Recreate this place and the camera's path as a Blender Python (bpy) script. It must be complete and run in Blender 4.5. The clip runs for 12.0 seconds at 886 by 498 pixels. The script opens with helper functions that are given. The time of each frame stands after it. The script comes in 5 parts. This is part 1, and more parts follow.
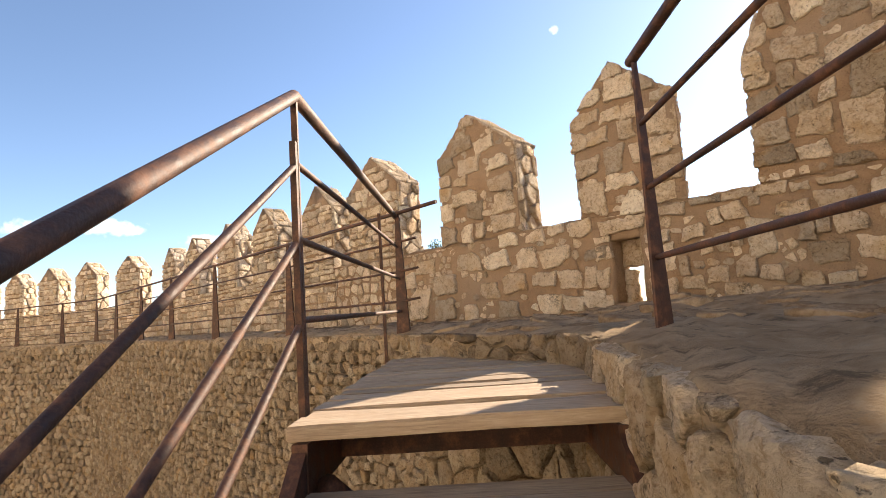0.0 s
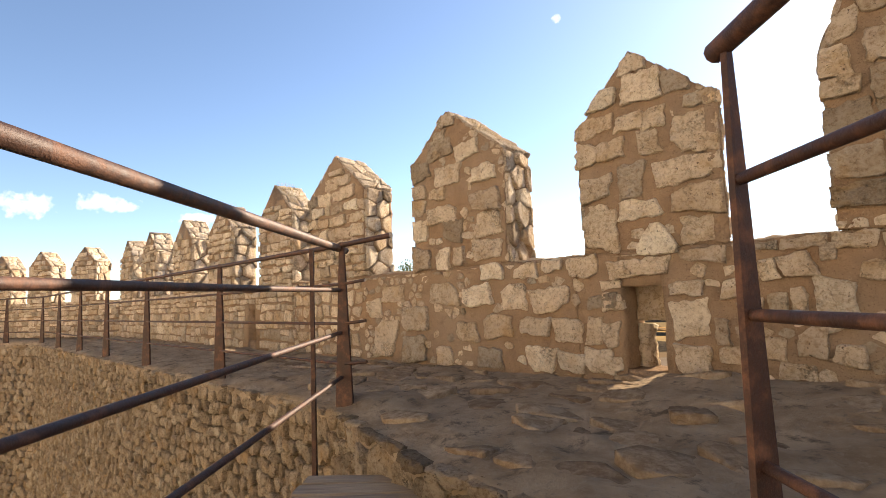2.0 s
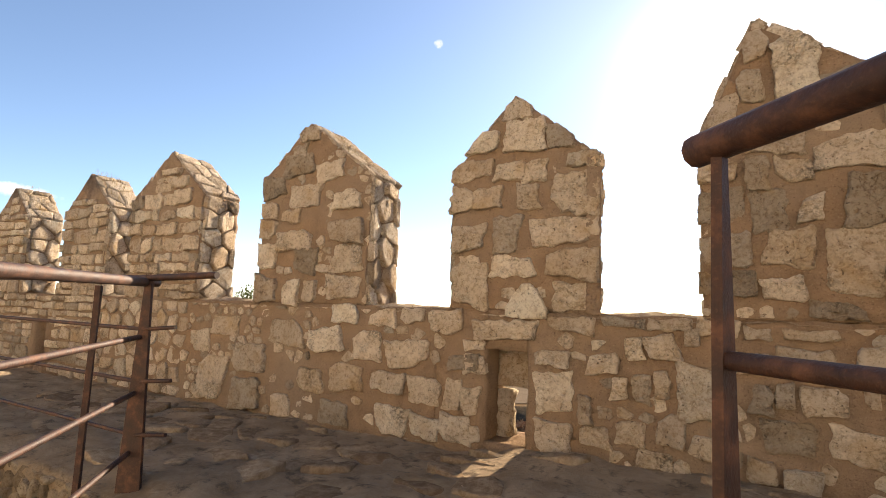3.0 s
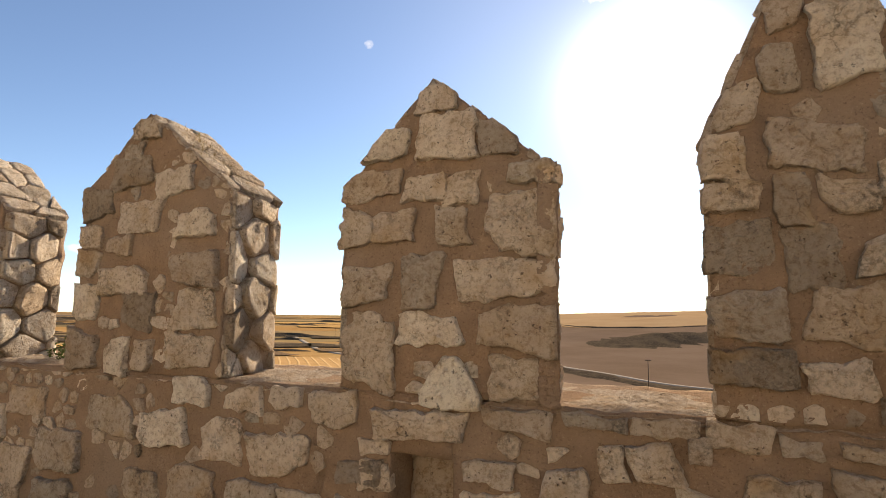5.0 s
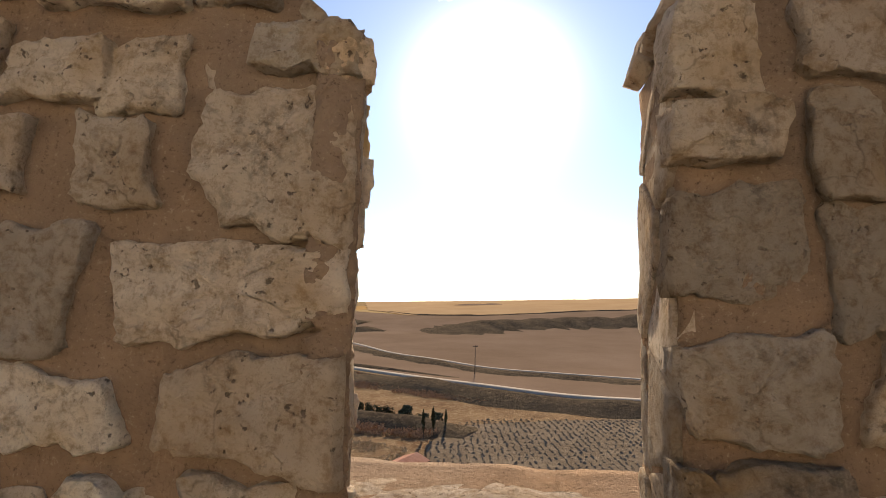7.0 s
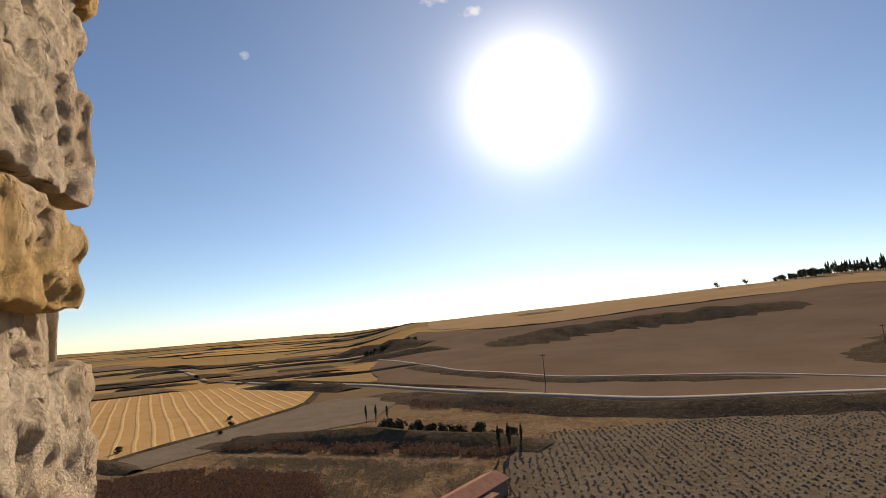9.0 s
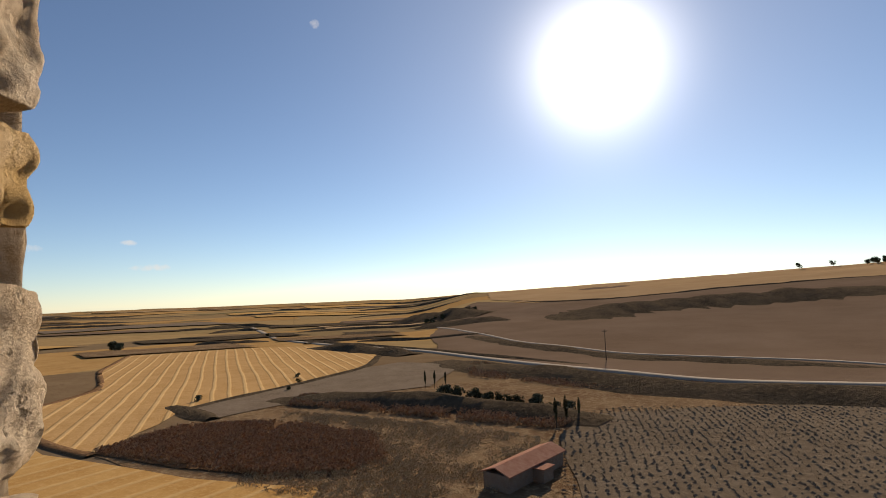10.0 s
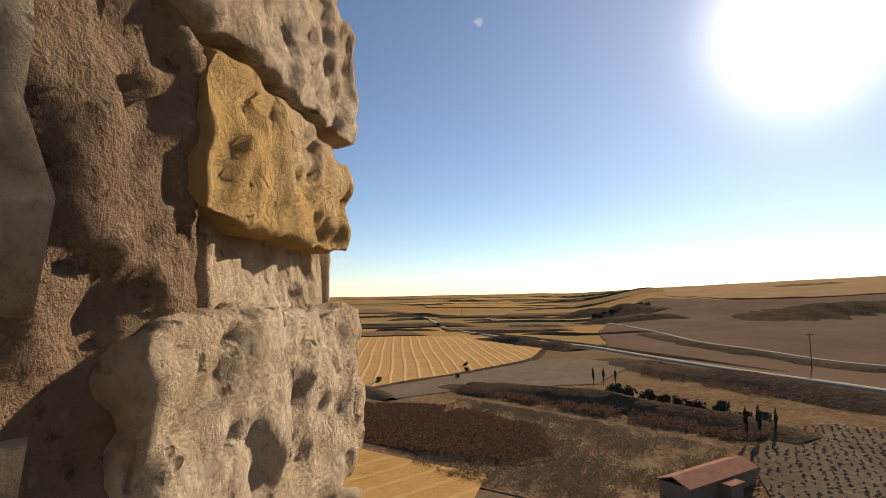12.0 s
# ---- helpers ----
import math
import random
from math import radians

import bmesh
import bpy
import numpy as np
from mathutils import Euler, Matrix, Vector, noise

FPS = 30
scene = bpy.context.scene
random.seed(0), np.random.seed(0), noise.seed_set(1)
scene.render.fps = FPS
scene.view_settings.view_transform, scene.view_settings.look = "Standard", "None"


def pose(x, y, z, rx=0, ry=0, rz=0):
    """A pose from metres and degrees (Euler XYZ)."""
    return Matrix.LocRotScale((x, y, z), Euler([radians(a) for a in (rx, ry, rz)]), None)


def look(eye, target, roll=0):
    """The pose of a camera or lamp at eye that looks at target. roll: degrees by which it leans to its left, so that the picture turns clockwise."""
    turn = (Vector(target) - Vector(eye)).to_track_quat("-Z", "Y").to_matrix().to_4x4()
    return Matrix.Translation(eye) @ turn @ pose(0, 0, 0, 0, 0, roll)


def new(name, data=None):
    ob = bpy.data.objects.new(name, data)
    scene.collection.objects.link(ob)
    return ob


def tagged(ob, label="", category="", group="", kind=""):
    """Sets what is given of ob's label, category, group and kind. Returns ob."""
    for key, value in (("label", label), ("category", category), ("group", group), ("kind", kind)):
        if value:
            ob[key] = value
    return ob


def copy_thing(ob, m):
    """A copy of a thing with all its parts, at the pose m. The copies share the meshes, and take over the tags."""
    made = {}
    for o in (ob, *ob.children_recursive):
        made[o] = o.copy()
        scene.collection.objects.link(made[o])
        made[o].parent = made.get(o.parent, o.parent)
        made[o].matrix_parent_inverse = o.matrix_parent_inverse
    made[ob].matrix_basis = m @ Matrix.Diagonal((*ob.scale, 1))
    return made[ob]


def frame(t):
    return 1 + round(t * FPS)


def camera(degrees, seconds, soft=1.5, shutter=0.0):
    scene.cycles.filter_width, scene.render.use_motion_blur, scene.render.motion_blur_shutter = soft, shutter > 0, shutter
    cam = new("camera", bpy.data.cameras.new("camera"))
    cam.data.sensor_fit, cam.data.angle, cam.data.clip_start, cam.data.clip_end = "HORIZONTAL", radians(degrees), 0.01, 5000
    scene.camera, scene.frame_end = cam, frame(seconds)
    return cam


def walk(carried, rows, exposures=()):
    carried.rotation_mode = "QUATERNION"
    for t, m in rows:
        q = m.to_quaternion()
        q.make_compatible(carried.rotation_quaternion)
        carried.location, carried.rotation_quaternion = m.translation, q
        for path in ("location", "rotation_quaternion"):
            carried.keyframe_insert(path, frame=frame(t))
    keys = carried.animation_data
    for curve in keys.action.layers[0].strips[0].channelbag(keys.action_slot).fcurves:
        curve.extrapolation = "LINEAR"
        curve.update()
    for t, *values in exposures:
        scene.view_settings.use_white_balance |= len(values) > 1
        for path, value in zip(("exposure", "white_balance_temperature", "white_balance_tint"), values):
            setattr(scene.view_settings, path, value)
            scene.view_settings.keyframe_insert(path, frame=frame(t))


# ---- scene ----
cam = camera(80.0, 12.0, soft=0.9)
# seconds, x, y, z, yaw, pitch, roll
PATH = [
    (0.0, 2.451, -4.893, 0.134, 46.19, 6.81, 3.99),
    (0.5, 2.308, -4.564, 0.282, 47.78, 6.84, 3.99),
    (1.0, 2.087, -4.454, 0.333, 49.90, 7.57, 3.61),
    (1.5, 1.935, -4.271, 0.535, 47.40, 7.44, 2.07),
    (2.0, 1.787, -3.864, 0.692, 45.37, 5.34, 2.22),
    (2.5, 1.536, -3.690, 0.827, 41.60, 4.97, 1.71),
    (3.0, 1.463, -3.437, 0.985, 29.91, 6.63, -2.20),
    (3.2, 1.450, -3.290, 1.050, 29.20, 5.90, -1.60),
    (5.0, 1.067, -2.311, 1.382, 22.68, 7.02, -0.86),
    (5.5, 1.090, -1.980, 1.422, 17.79, 7.54, -0.96),
    (6.0, 0.882, -1.528, 1.440, 11.92, 6.86, -1.25),
    (6.5, 0.896, -1.254, 1.532, 5.76, 5.92, -1.96),
    (8.3, 0.907, -0.263, 1.511, 6.42, 8.55, 0.75),
    (8.5, 0.897, -0.188, 1.524, 8.27, 9.98, 3.99),
    (9.0, 0.898, -0.096, 1.513, 11.92, 7.81, 4.48),
    (9.5, 0.927, -0.063, 1.500, 12.78, 4.79, 1.18),
    (10.0, 0.918, 0.017, 1.486, 18.44, 4.95, 2.17),
    (10.5, 0.914, 0.041, 1.477, 22.09, 5.09, 2.92),
    (11.0, 0.902, 0.042, 1.479, 23.46, 4.97, 2.61),
    (11.5, 0.882, 0.043, 1.488, 27.76, 4.82, 1.99),
    (12.0, 0.822, -0.020, 1.512, 36.14, 4.70, 1.08),
]
walk(cam, [(t, pose(x, y, z, 90 + p, r, w)) for t, x, y, z, w, p, r in PATH],
     exposures=[(0, 1.72, 7300, 13), (3.2, 1.47, 7400, 13), (5.0, 1.12, 7150, 13), (6.5, 1.25, 6900, 13), (8.3, 0.55, 7050, 13), (10.5, 0.25, 7000, 13), (12, 0.42, 7250, 13)])

# ---- world and sun ----
TWIST = radians(5.8)  # how far the countryside is turned against the wall
SUN_AZ, SUN_EL = radians(0.6), radians(22.7)
SUN_DIR = Vector((-math.sin(SUN_AZ) * math.cos(SUN_EL), math.cos(SUN_AZ) * math.cos(SUN_EL), math.sin(SUN_EL)))
world = bpy.data.worlds.new("sky")
scene.world = world
world.use_nodes = True
wn, wl = world.node_tree.nodes, world.node_tree.links
wn.clear()
sky = wn.new("ShaderNodeTexSky")
sky.sky_type, sky.sun_disc = "NISHITA", False
sky.sun_elevation, sky.sun_rotation = SUN_EL, -SUN_AZ
sky.altitude, sky.air_density, sky.dust_density, sky.ozone_density = 2200, 1.0, 0.2, 2.7
bg = wn.new("ShaderNodeBackground")
bg.inputs["Strength"].default_value = 0.09
wout = wn.new("ShaderNodeOutputWorld")
# small fair-weather clouds: azimuth (to the left), elevation, width, height in degrees
CLOUDS = [(78, 9.4, 2.6, 1.2), (72, 9.9, 3.2, 1.0), (25.7, 27.9, 0.6, 0.5), (51.5, 5.3, 1.7, 0.45), (43.5, 5.9, 0.9, 0.3), (41.3, 3.6, 1.9, 0.4),
          (9.4, 35, 1.8, 1.4), (4, 33.4, 1.6, 1.0), (0.1, 31.6, 1.3, 0.6), (-39, 27, 0.7, 0.9), (64, 8.6, 3.5, 0.7)]
geo = wn.new("ShaderNodeTexCoord")
rough = wn.new("ShaderNodeTexNoise")
rough.inputs["Scale"].default_value, rough.inputs["Detail"].default_value = 60, 6
wl.new(geo.outputs["Generated"], rough.inputs["Vector"])
total = None
for az, el, cw, ch in CLOUDS:
    az, el = radians(az) + TWIST, radians(el)
    d = Vector((-math.sin(az) * math.cos(el), math.cos(az) * math.cos(el), math.sin(el)))
    side = Vector((math.cos(az), math.sin(az), 0))
    up = side.cross(d)
    sq = []
    for axis, size in ((side, cw), (up, ch)):
        off = wn.new("ShaderNodeVectorMath"); off.operation = "SUBTRACT"
        wl.new(geo.outputs["Generated"], off.inputs[0]); off.inputs[1].default_value = d
        dot = wn.new("ShaderNodeVectorMath"); dot.operation = "DOT_PRODUCT"
        wl.new(off.outputs[0], dot.inputs[0]); dot.inputs[1].default_value = axis / math.radians(size)
        p2 = wn.new("ShaderNodeMath"); p2.operation = "MULTIPLY"
        wl.new(dot.outputs["Value"], p2.inputs[0]); wl.new(dot.outputs["Value"], p2.inputs[1])
        sq.append(p2)
    add = wn.new("ShaderNodeMath"); add.operation = "ADD"
    wl.new(sq[0].outputs[0], add.inputs[0]); wl.new(sq[1].outputs[0], add.inputs[1])
    nz = wn.new("ShaderNodeMath"); nz.operation = "MULTIPLY_ADD"
    wl.new(rough.outputs["Fac"], nz.inputs[0]); nz.inputs[1].default_value = 3.4; wl.new(add.outputs[0], nz.inputs[2])
    ramp = wn.new("ShaderNodeMapRange")
    wl.new(nz.outputs[0], ramp.inputs["Value"])
    ramp.inputs["From Min"].default_value, ramp.inputs["From Max"].default_value = 2.5, 1.5
    ramp.inputs["To Min"].default_value, ramp.inputs["To Max"].default_value = 0.0, 0.55
    if total is None:
        total = ramp.outputs[0]
    else:
        mx = wn.new("ShaderNodeMath"); mx.operation = "MAXIMUM"
        wl.new(total, mx.inputs[0]); wl.new(ramp.outputs[0], mx.inputs[1])
        total = mx.outputs[0]
cmix = wn.new("ShaderNodeMix")
cmix.data_type = "RGBA"
wl.new(total, cmix.inputs[0]); wl.new(sky.outputs[0], cmix.inputs[6])
cmix.inputs[7].default_value = (7.5, 7.3, 7.0, 1)
# bright aureole of dusty air round the sun
near_sun = wn.new("ShaderNodeVectorMath"); near_sun.operation = "DOT_PRODUCT"
wl.new(geo.outputs["Generated"], near_sun.inputs[0]); near_sun.inputs[1].default_value = SUN_DIR
lit = cmix.outputs[2]
for sharp, gain in ((200.0, 14.0), (18.0, 1.4), (6.0, 0.4)):
    off = wn.new("ShaderNodeMath"); off.operation = "MULTIPLY_ADD"
    wl.new(near_sun.outputs["Value"], off.inputs[0]); off.inputs[1].default_value, off.inputs[2].default_value = sharp, -sharp
    ex = wn.new("ShaderNodeMath"); ex.operation = "EXPONENT"
    wl.new(off.outputs[0], ex.inputs[0])
    glow = wn.new("ShaderNodeVectorMath"); glow.operation = "SCALE"
    glow.inputs[0].default_value = (1.0, 0.97, 0.92)
    amt = wn.new("ShaderNodeMath"); amt.operation = "MULTIPLY"
    wl.new(ex.outputs[0], amt.inputs[0]); amt.inputs[1].default_value = gain
    wl.new(amt.outputs[0], glow.inputs["Scale"])
    sm = wn.new("ShaderNodeVectorMath"); sm.operation = "ADD"
    wl.new(lit, sm.inputs[0]); wl.new(glow.outputs[0], sm.inputs[1])
    lit = sm.outputs[0]
wl.new(lit, bg.inputs["Color"]); wl.new(bg.outputs[0], wout.inputs["Surface"])

sun = new("sun", bpy.data.lights.new("sun", "SUN"))
sun.data.energy, sun.data.angle, sun.data.color = 5.0, radians(0.6), (1.0, 0.89, 0.74)
sun.matrix_world = look((0, 0, 60), Vector((0, 0, 60)) - SUN_DIR)


# ---- materials ----
class Nodes:
    """A node material with a few short helpers."""

    def __init__(self, name, rough=0.9, metal=0.0):
        self.mat = bpy.data.materials.new(name)
        self.mat.use_nodes = True
        self.n, self.l = self.mat.node_tree.nodes, self.mat.node_tree.links
        self.b = self.n["Principled BSDF"]
        self.b.inputs["Roughness"].default_value, self.b.inputs["Metallic"].default_value = rough, metal
        self.b.inputs["Specular IOR Level"].default_value = 0.3 if metal or rough < 0.88 else 0.0
        tc = self.n.new("ShaderNodeTexCoord")
        self.obj = tc.outputs["Object"]
        self.pos = self.n.new("ShaderNodeNewGeometry").outputs["Position"]
        self.rand = self.n.new("ShaderNodeObjectInfo").outputs["Random"]
        self.isle = self.n.new("ShaderNodeNewGeometry").outputs["Random Per Island"]

    def noise(self, vec, scale, detail=6, rough=0.6, dist=0.0):
        t = self.n.new("ShaderNodeTexNoise")
        t.inputs["Scale"].default_value, t.inputs["Detail"].default_value = scale, detail
        t.inputs["Roughness"].default_value, t.inputs["Distortion"].default_value = rough, dist
        self.l.new(vec, t.inputs["Vector"])
        return t.outputs["Fac"]

    def stretch(self, vec, sx, sy, sz, rot=0):
        m = self.n.new("ShaderNodeMapping")
        m.inputs["Scale"].default_value = (sx, sy, sz)
        m.inputs["Rotation"].default_value = (0, 0, rot)
        self.l.new(vec, m.inputs["Vector"])
        return m.outputs[0]

    def ramp(self, fac, *stops):
        r = self.n.new("ShaderNodeValToRGB")
        e = r.color_ramp.elements
        while len(e) < len(stops):
            e.new(0.5)
        for x, (p, c) in zip(e, stops):
            x.position, x.color = p, (*c, 1)
        self.l.new(fac, r.inputs[0])
        return r.outputs[0]

    def range(self, fac, a, b, lo=0.0, hi=1.0):
        r = self.n.new("ShaderNodeMapRange")
        for k, v in zip(("From Min", "From Max", "To Min", "To Max"), (a, b, lo, hi)):
            r.inputs[k].default_value = v
        self.l.new(fac, r.inputs[0])
        return r.outputs[0]

    def mix(self, fac, a, b, kind="MIX"):
        m = self.n.new("ShaderNodeMix")
        m.data_type, m.blend_type = "RGBA", kind
        for i, v in ((0, fac), (6, a), (7, b)):
            if isinstance(v, (int, float)):
                m.inputs[i].default_value = v
            elif isinstance(v, tuple):
                m.inputs[i].default_value = (*v, 1)
            else:
                self.l.new(v, m.inputs[i])
        return m.outputs[2]

    def math(self, op, a, b):
        m = self.n.new("ShaderNodeMath")
        m.operation = op
        for i, v in ((0, a), (1, b)):
            if isinstance(v, (int, float)):
                m.inputs[i].default_value = v
            else:
                self.l.new(v, m.inputs[i])
        return m.outputs[0]

    def done(self, colour, height=None, depth=0.01, rough=None):
        if isinstance(colour, tuple):
            self.b.inputs["Base Color"].default_value = (*colour, 1)
        else:
            self.l.new(colour, self.b.inputs["Base Color"])
        if height is not None:
            bp = self.n.new("ShaderNodeBump")
            bp.inputs["Strength"].default_value, bp.inputs["Distance"].default_value = 1.0, depth
            self.l.new(height, bp.inputs["Height"])
            self.l.new(bp.outputs[0], self.b.inputs["Normal"])
        if rough is not None:
            self.l.new(rough, self.b.inputs["Roughness"])
        return self.mat


def stone_material(name, island=False, warm=0.0, pale=False, grey=False, cream=False):
    m = Nodes(name, 0.93)
    r = m.isle if island else m.rand
    tone = m.ramp(r, (0.0, (0.29, 0.23, 0.17)), (0.12, (0.74, 0.61, 0.46)), (0.3, (0.47, 0.37, 0.275)), (0.45, (0.88, 0.76, 0.60)), (0.6, (0.55, 0.42, 0.29)), (0.75, (0.80, 0.67, 0.52)), (0.88, (0.31, 0.255, 0.20)), (1.0, (0.90, 0.79, 0.63)))
    if cream:
        tone = m.mix(0.85, tone, (0.95, 0.84, 0.66))
    # end blocks: tone raised and warmed to help out the sunlight on them
    if pale:
        tone = m.mix(0.75, tone, (0.96, 0.77, 0.56))
    if not pale and not grey:
        tone = m.mix(0.12, tone, (0.90, 0.77, 0.60))
    # low wall: browner stone, darkened further in colour for the shade there
    if grey:
        tone = m.mix(0.62, tone, (0.225, 0.17, 0.115))
    fine = m.noise(m.pos, 85 if pale else 38, 9, 0.74)
    mid = m.noise(m.pos, 7, 5, 0.6)
    grain = m.noise(m.pos, 260 if pale else 150, 6, 0.75)
    # low spots of the bump are coloured darker, imitating shade in the pits
    col = m.mix(m.range(fine, 0.35, 0.52), m.mix(0.5 if pale else 0.7, tone, (0.50, 0.39, 0.28), "MULTIPLY"), tone)
    crack = m.n.new("ShaderNodeTexVoronoi")
    crack.feature = "DISTANCE_TO_EDGE"
    crack.inputs["Scale"].default_value = 6.5
    bent = m.n.new("ShaderNodeVectorMath")
    bent.operation = "MULTIPLY_ADD"
    wn_ = m.n.new("ShaderNodeTexNoise")
    wn_.inputs["Scale"].default_value, wn_.inputs["Detail"].default_value = 14, 5
    m.l.new(m.pos, wn_.inputs["Vector"])
    m.l.new(wn_.outputs["Color"], bent.inputs[0])
    bent.inputs[1].default_value = (0.09, 0.09, 0.09)
    m.l.new(m.pos, bent.inputs[2])
    m.l.new(bent.outputs[0], crack.inputs["Vector"])
    split = m.math("MULTIPLY", m.range(crack.outputs["Distance"], 0.03, 0.0), m.range(mid, 0.5, 0.6))
    col = m.mix(m.math("MULTIPLY", split, 0.45), col, (0.10, 0.07, 0.045))
    col = m.mix(m.range(mid, 0.42, 0.68), col, m.mix(0.8, col, (0.78, 0.70, 0.60), "MULTIPLY"))
    col = m.mix(m.range(grain, 0.56, 0.7, 0.0, 0.35), col, (0.16, 0.11, 0.07))
    lich = m.math("MULTIPLY", m.range(m.noise(m.pos, 3.1, 4, 0.7), 0.54, 0.66), m.range(m.noise(m.pos, 55, 4, 0.7), 0.42, 0.6))
    col = m.mix(m.math("MULTIPLY", lich, 0.75), col, (0.10, 0.085, 0.065))
    iron = m.range(m.noise(m.pos, 4.3, 3, 0.5), 0.58 - warm * 0.5, 0.75 - warm * 0.5)
    col = m.mix(m.math("MULTIPLY", iron, 0.45 + warm), col, (0.76, 0.49, 0.2) if warm else (0.50, 0.30, 0.12))
    # holes are sunk in the bump, and their shade is put into the colour
    hole = m.math("MULTIPLY", m.range(m.noise(m.pos, 62, 3, 0.5), 0.63, 0.7), m.range(m.noise(m.pos, 9, 2, 0.5), 0.42, 0.55))
    col = m.mix(m.math("MULTIPLY", hole, 0.75), col, (0.09, 0.065, 0.045))
    pits = m.n.new("ShaderNodeTexVoronoi")
    pits.inputs["Scale"].default_value = 26
    m.l.new(m.pos, pits.inputs["Vector"])
    pit = m.range(pits.outputs["Distance"], 0.0, 0.32)
    h = m.math("ADD", m.math("MULTIPLY", fine, 0.9), m.math("ADD", m.math("MULTIPLY", mid, 0.8), m.math("ADD", m.math("MULTIPLY", pit, 0.3), m.math("SUBTRACT", m.math("MULTIPLY", grain, 0.3), m.math("MULTIPLY", hole, 0.35)))))
    return m.done(col, h, 0.024 if pale else 0.042)


def mortar_material(name, tint=(0.325, 0.21, 0.128)):
    m = Nodes(name, 0.96)
    fine = m.noise(m.pos, 85, 6, 0.75)
    mid = m.noise(m.pos, 9, 5, 0.65)
    big = m.noise(m.pos, 1.3, 3, 0.5)
    t = tint
    col = m.mix(m.range(mid, 0.3, 0.7), tuple(c * 0.72 for c in t), tuple(min(1, c * 1.25) for c in t))
    col = m.mix(m.range(big, 0.35, 0.7), col, (t[0] * 1.05, t[1] * 1.18, t[2] * 1.35))
    grit = m.range(fine, 0.58, 0.68)
    col = m.mix(m.math("MULTIPLY", grit, 0.6), col, (0.58, 0.46, 0.32))
    # hollows between the grit are darkened in colour as shade would
    col = m.mix(m.range(fine, 0.44, 0.34, 0.0, 0.7), col, (0.10, 0.06, 0.035))
    col = m.mix(m.math("MULTIPLY", m.range(m.noise(m.pos, 4, 5, 0.7), 0.58, 0.72), 0.4), col, (0.13, 0.09, 0.06))
    h = m.math("ADD", m.math("MULTIPLY", fine, 0.7), mid)
    return m.done(col, h, 0.03)


STONE = stone_material("limestone")
STONE_FAR = stone_material("limestone_rubble", island=True)
STONE_WARM = stone_material("ochre_limestone", warm=0.45, pale=True)
STONE_LOW = stone_material("grey_brown_limestone", grey=True)
STONE_LOW_FAR = stone_material("grey_brown_rubble", island=True, grey=True)
STONE_PALE = stone_material("pale_limestone", pale=True)
STONE_CREAM = stone_material("cream_limestone", cream=True)
MORTAR = mortar_material("lime_mortar")
# the same mortar, darker, for walls whose shade is put into the colour
MORTAR_LOW = mortar_material("earthy_mortar", (0.21, 0.14, 0.085))


def path_material():
    m = Nodes("worn_stone_paving", 0.95)
    a = m.noise(m.pos, 3.2, 6, 0.65)
    b = m.noise(m.pos, 24, 7, 0.75)
    col = m.mix(m.range(a, 0.35, 0.65), (0.31, 0.22, 0.14), (0.52, 0.395, 0.27))
    col = m.mix(m.range(b, 0.5, 0.7), col, (0.46, 0.37, 0.27))
    col = m.mix(m.math("MULTIPLY", m.range(m.noise(m.pos, 6, 6, 0.75), 0.53, 0.64), 0.7), col, (0.10, 0.075, 0.055))
    return m.done(col, m.math("ADD", a, m.math("MULTIPLY", b, 1.1)), 0.05)


PAVING = path_material()


def flag_material():
    m = Nodes("worn_flagstone", 0.94)
    a, b = m.noise(m.pos, 16, 7, 0.7), m.noise(m.pos, 70, 5, 0.7)
    col = m.mix(m.rand, (0.29, 0.21, 0.14), (0.50, 0.39, 0.27))
    col = m.mix(m.range(a, 0.4, 0.65), m.mix(0.8, col, (0.5, 0.42, 0.35), "MULTIPLY"), col)
    return m.done(col, m.math("ADD", a, m.math("MULTIPLY", b, 0.4)), 0.03)


PAVING_STONE = flag_material()


def rust_material():
    m = Nodes("rusted_steel", 0.62, 0.1)
    a = m.noise(m.pos, 14, 6, 0.7)
    b = m.noise(m.pos, 120, 4, 0.7)
    col = m.ramp(a, (0.3, (0.03, 0.016, 0.012)), (0.5, (0.058, 0.027, 0.018)), (0.72, (0.17, 0.078, 0.045)))
    col = m.mix(m.math("MULTIPLY", m.range(b, 0.55, 0.72), 0.35), col, (0.17, 0.08, 0.045))
    return m.done(col, b, 0.002, m.range(a, 0.3, 0.7, 0.45, 0.75))


RUST = rust_material()


def wood_material():
    m = Nodes("weathered_boards", 0.85)
    v = m.stretch(m.obj, 1.6, 26, 26)
    a = m.noise(v, 3, 7, 0.7, 0.8)
    b = m.noise(m.obj, 5, 4, 0.6)
    col = m.mix(m.range(a, 0.3, 0.7), (0.20, 0.145, 0.10), (0.50, 0.41, 0.31))
    col = m.mix(m.range(b, 0.4, 0.75), col, (0.33, 0.25, 0.18))
    col = m.mix(0.75, col, m.mix(m.rand, (0.62, 0.6, 0.58), (1.15, 1.1, 1.05)), "MULTIPLY")
    return m.done(col, a, 0.004)


WOOD = wood_material()


def plain_leaf(name, c0, c1):
    m = Nodes(name, 0.9)
    return m.done(m.mix(m.isle, c0, c1))


MOSS = plain_leaf("dry_moss", (0.34, 0.24, 0.10), (0.55, 0.42, 0.22))
SHRUB = plain_leaf("green_leaves", (0.06, 0.08, 0.025), (0.14, 0.16, 0.06))


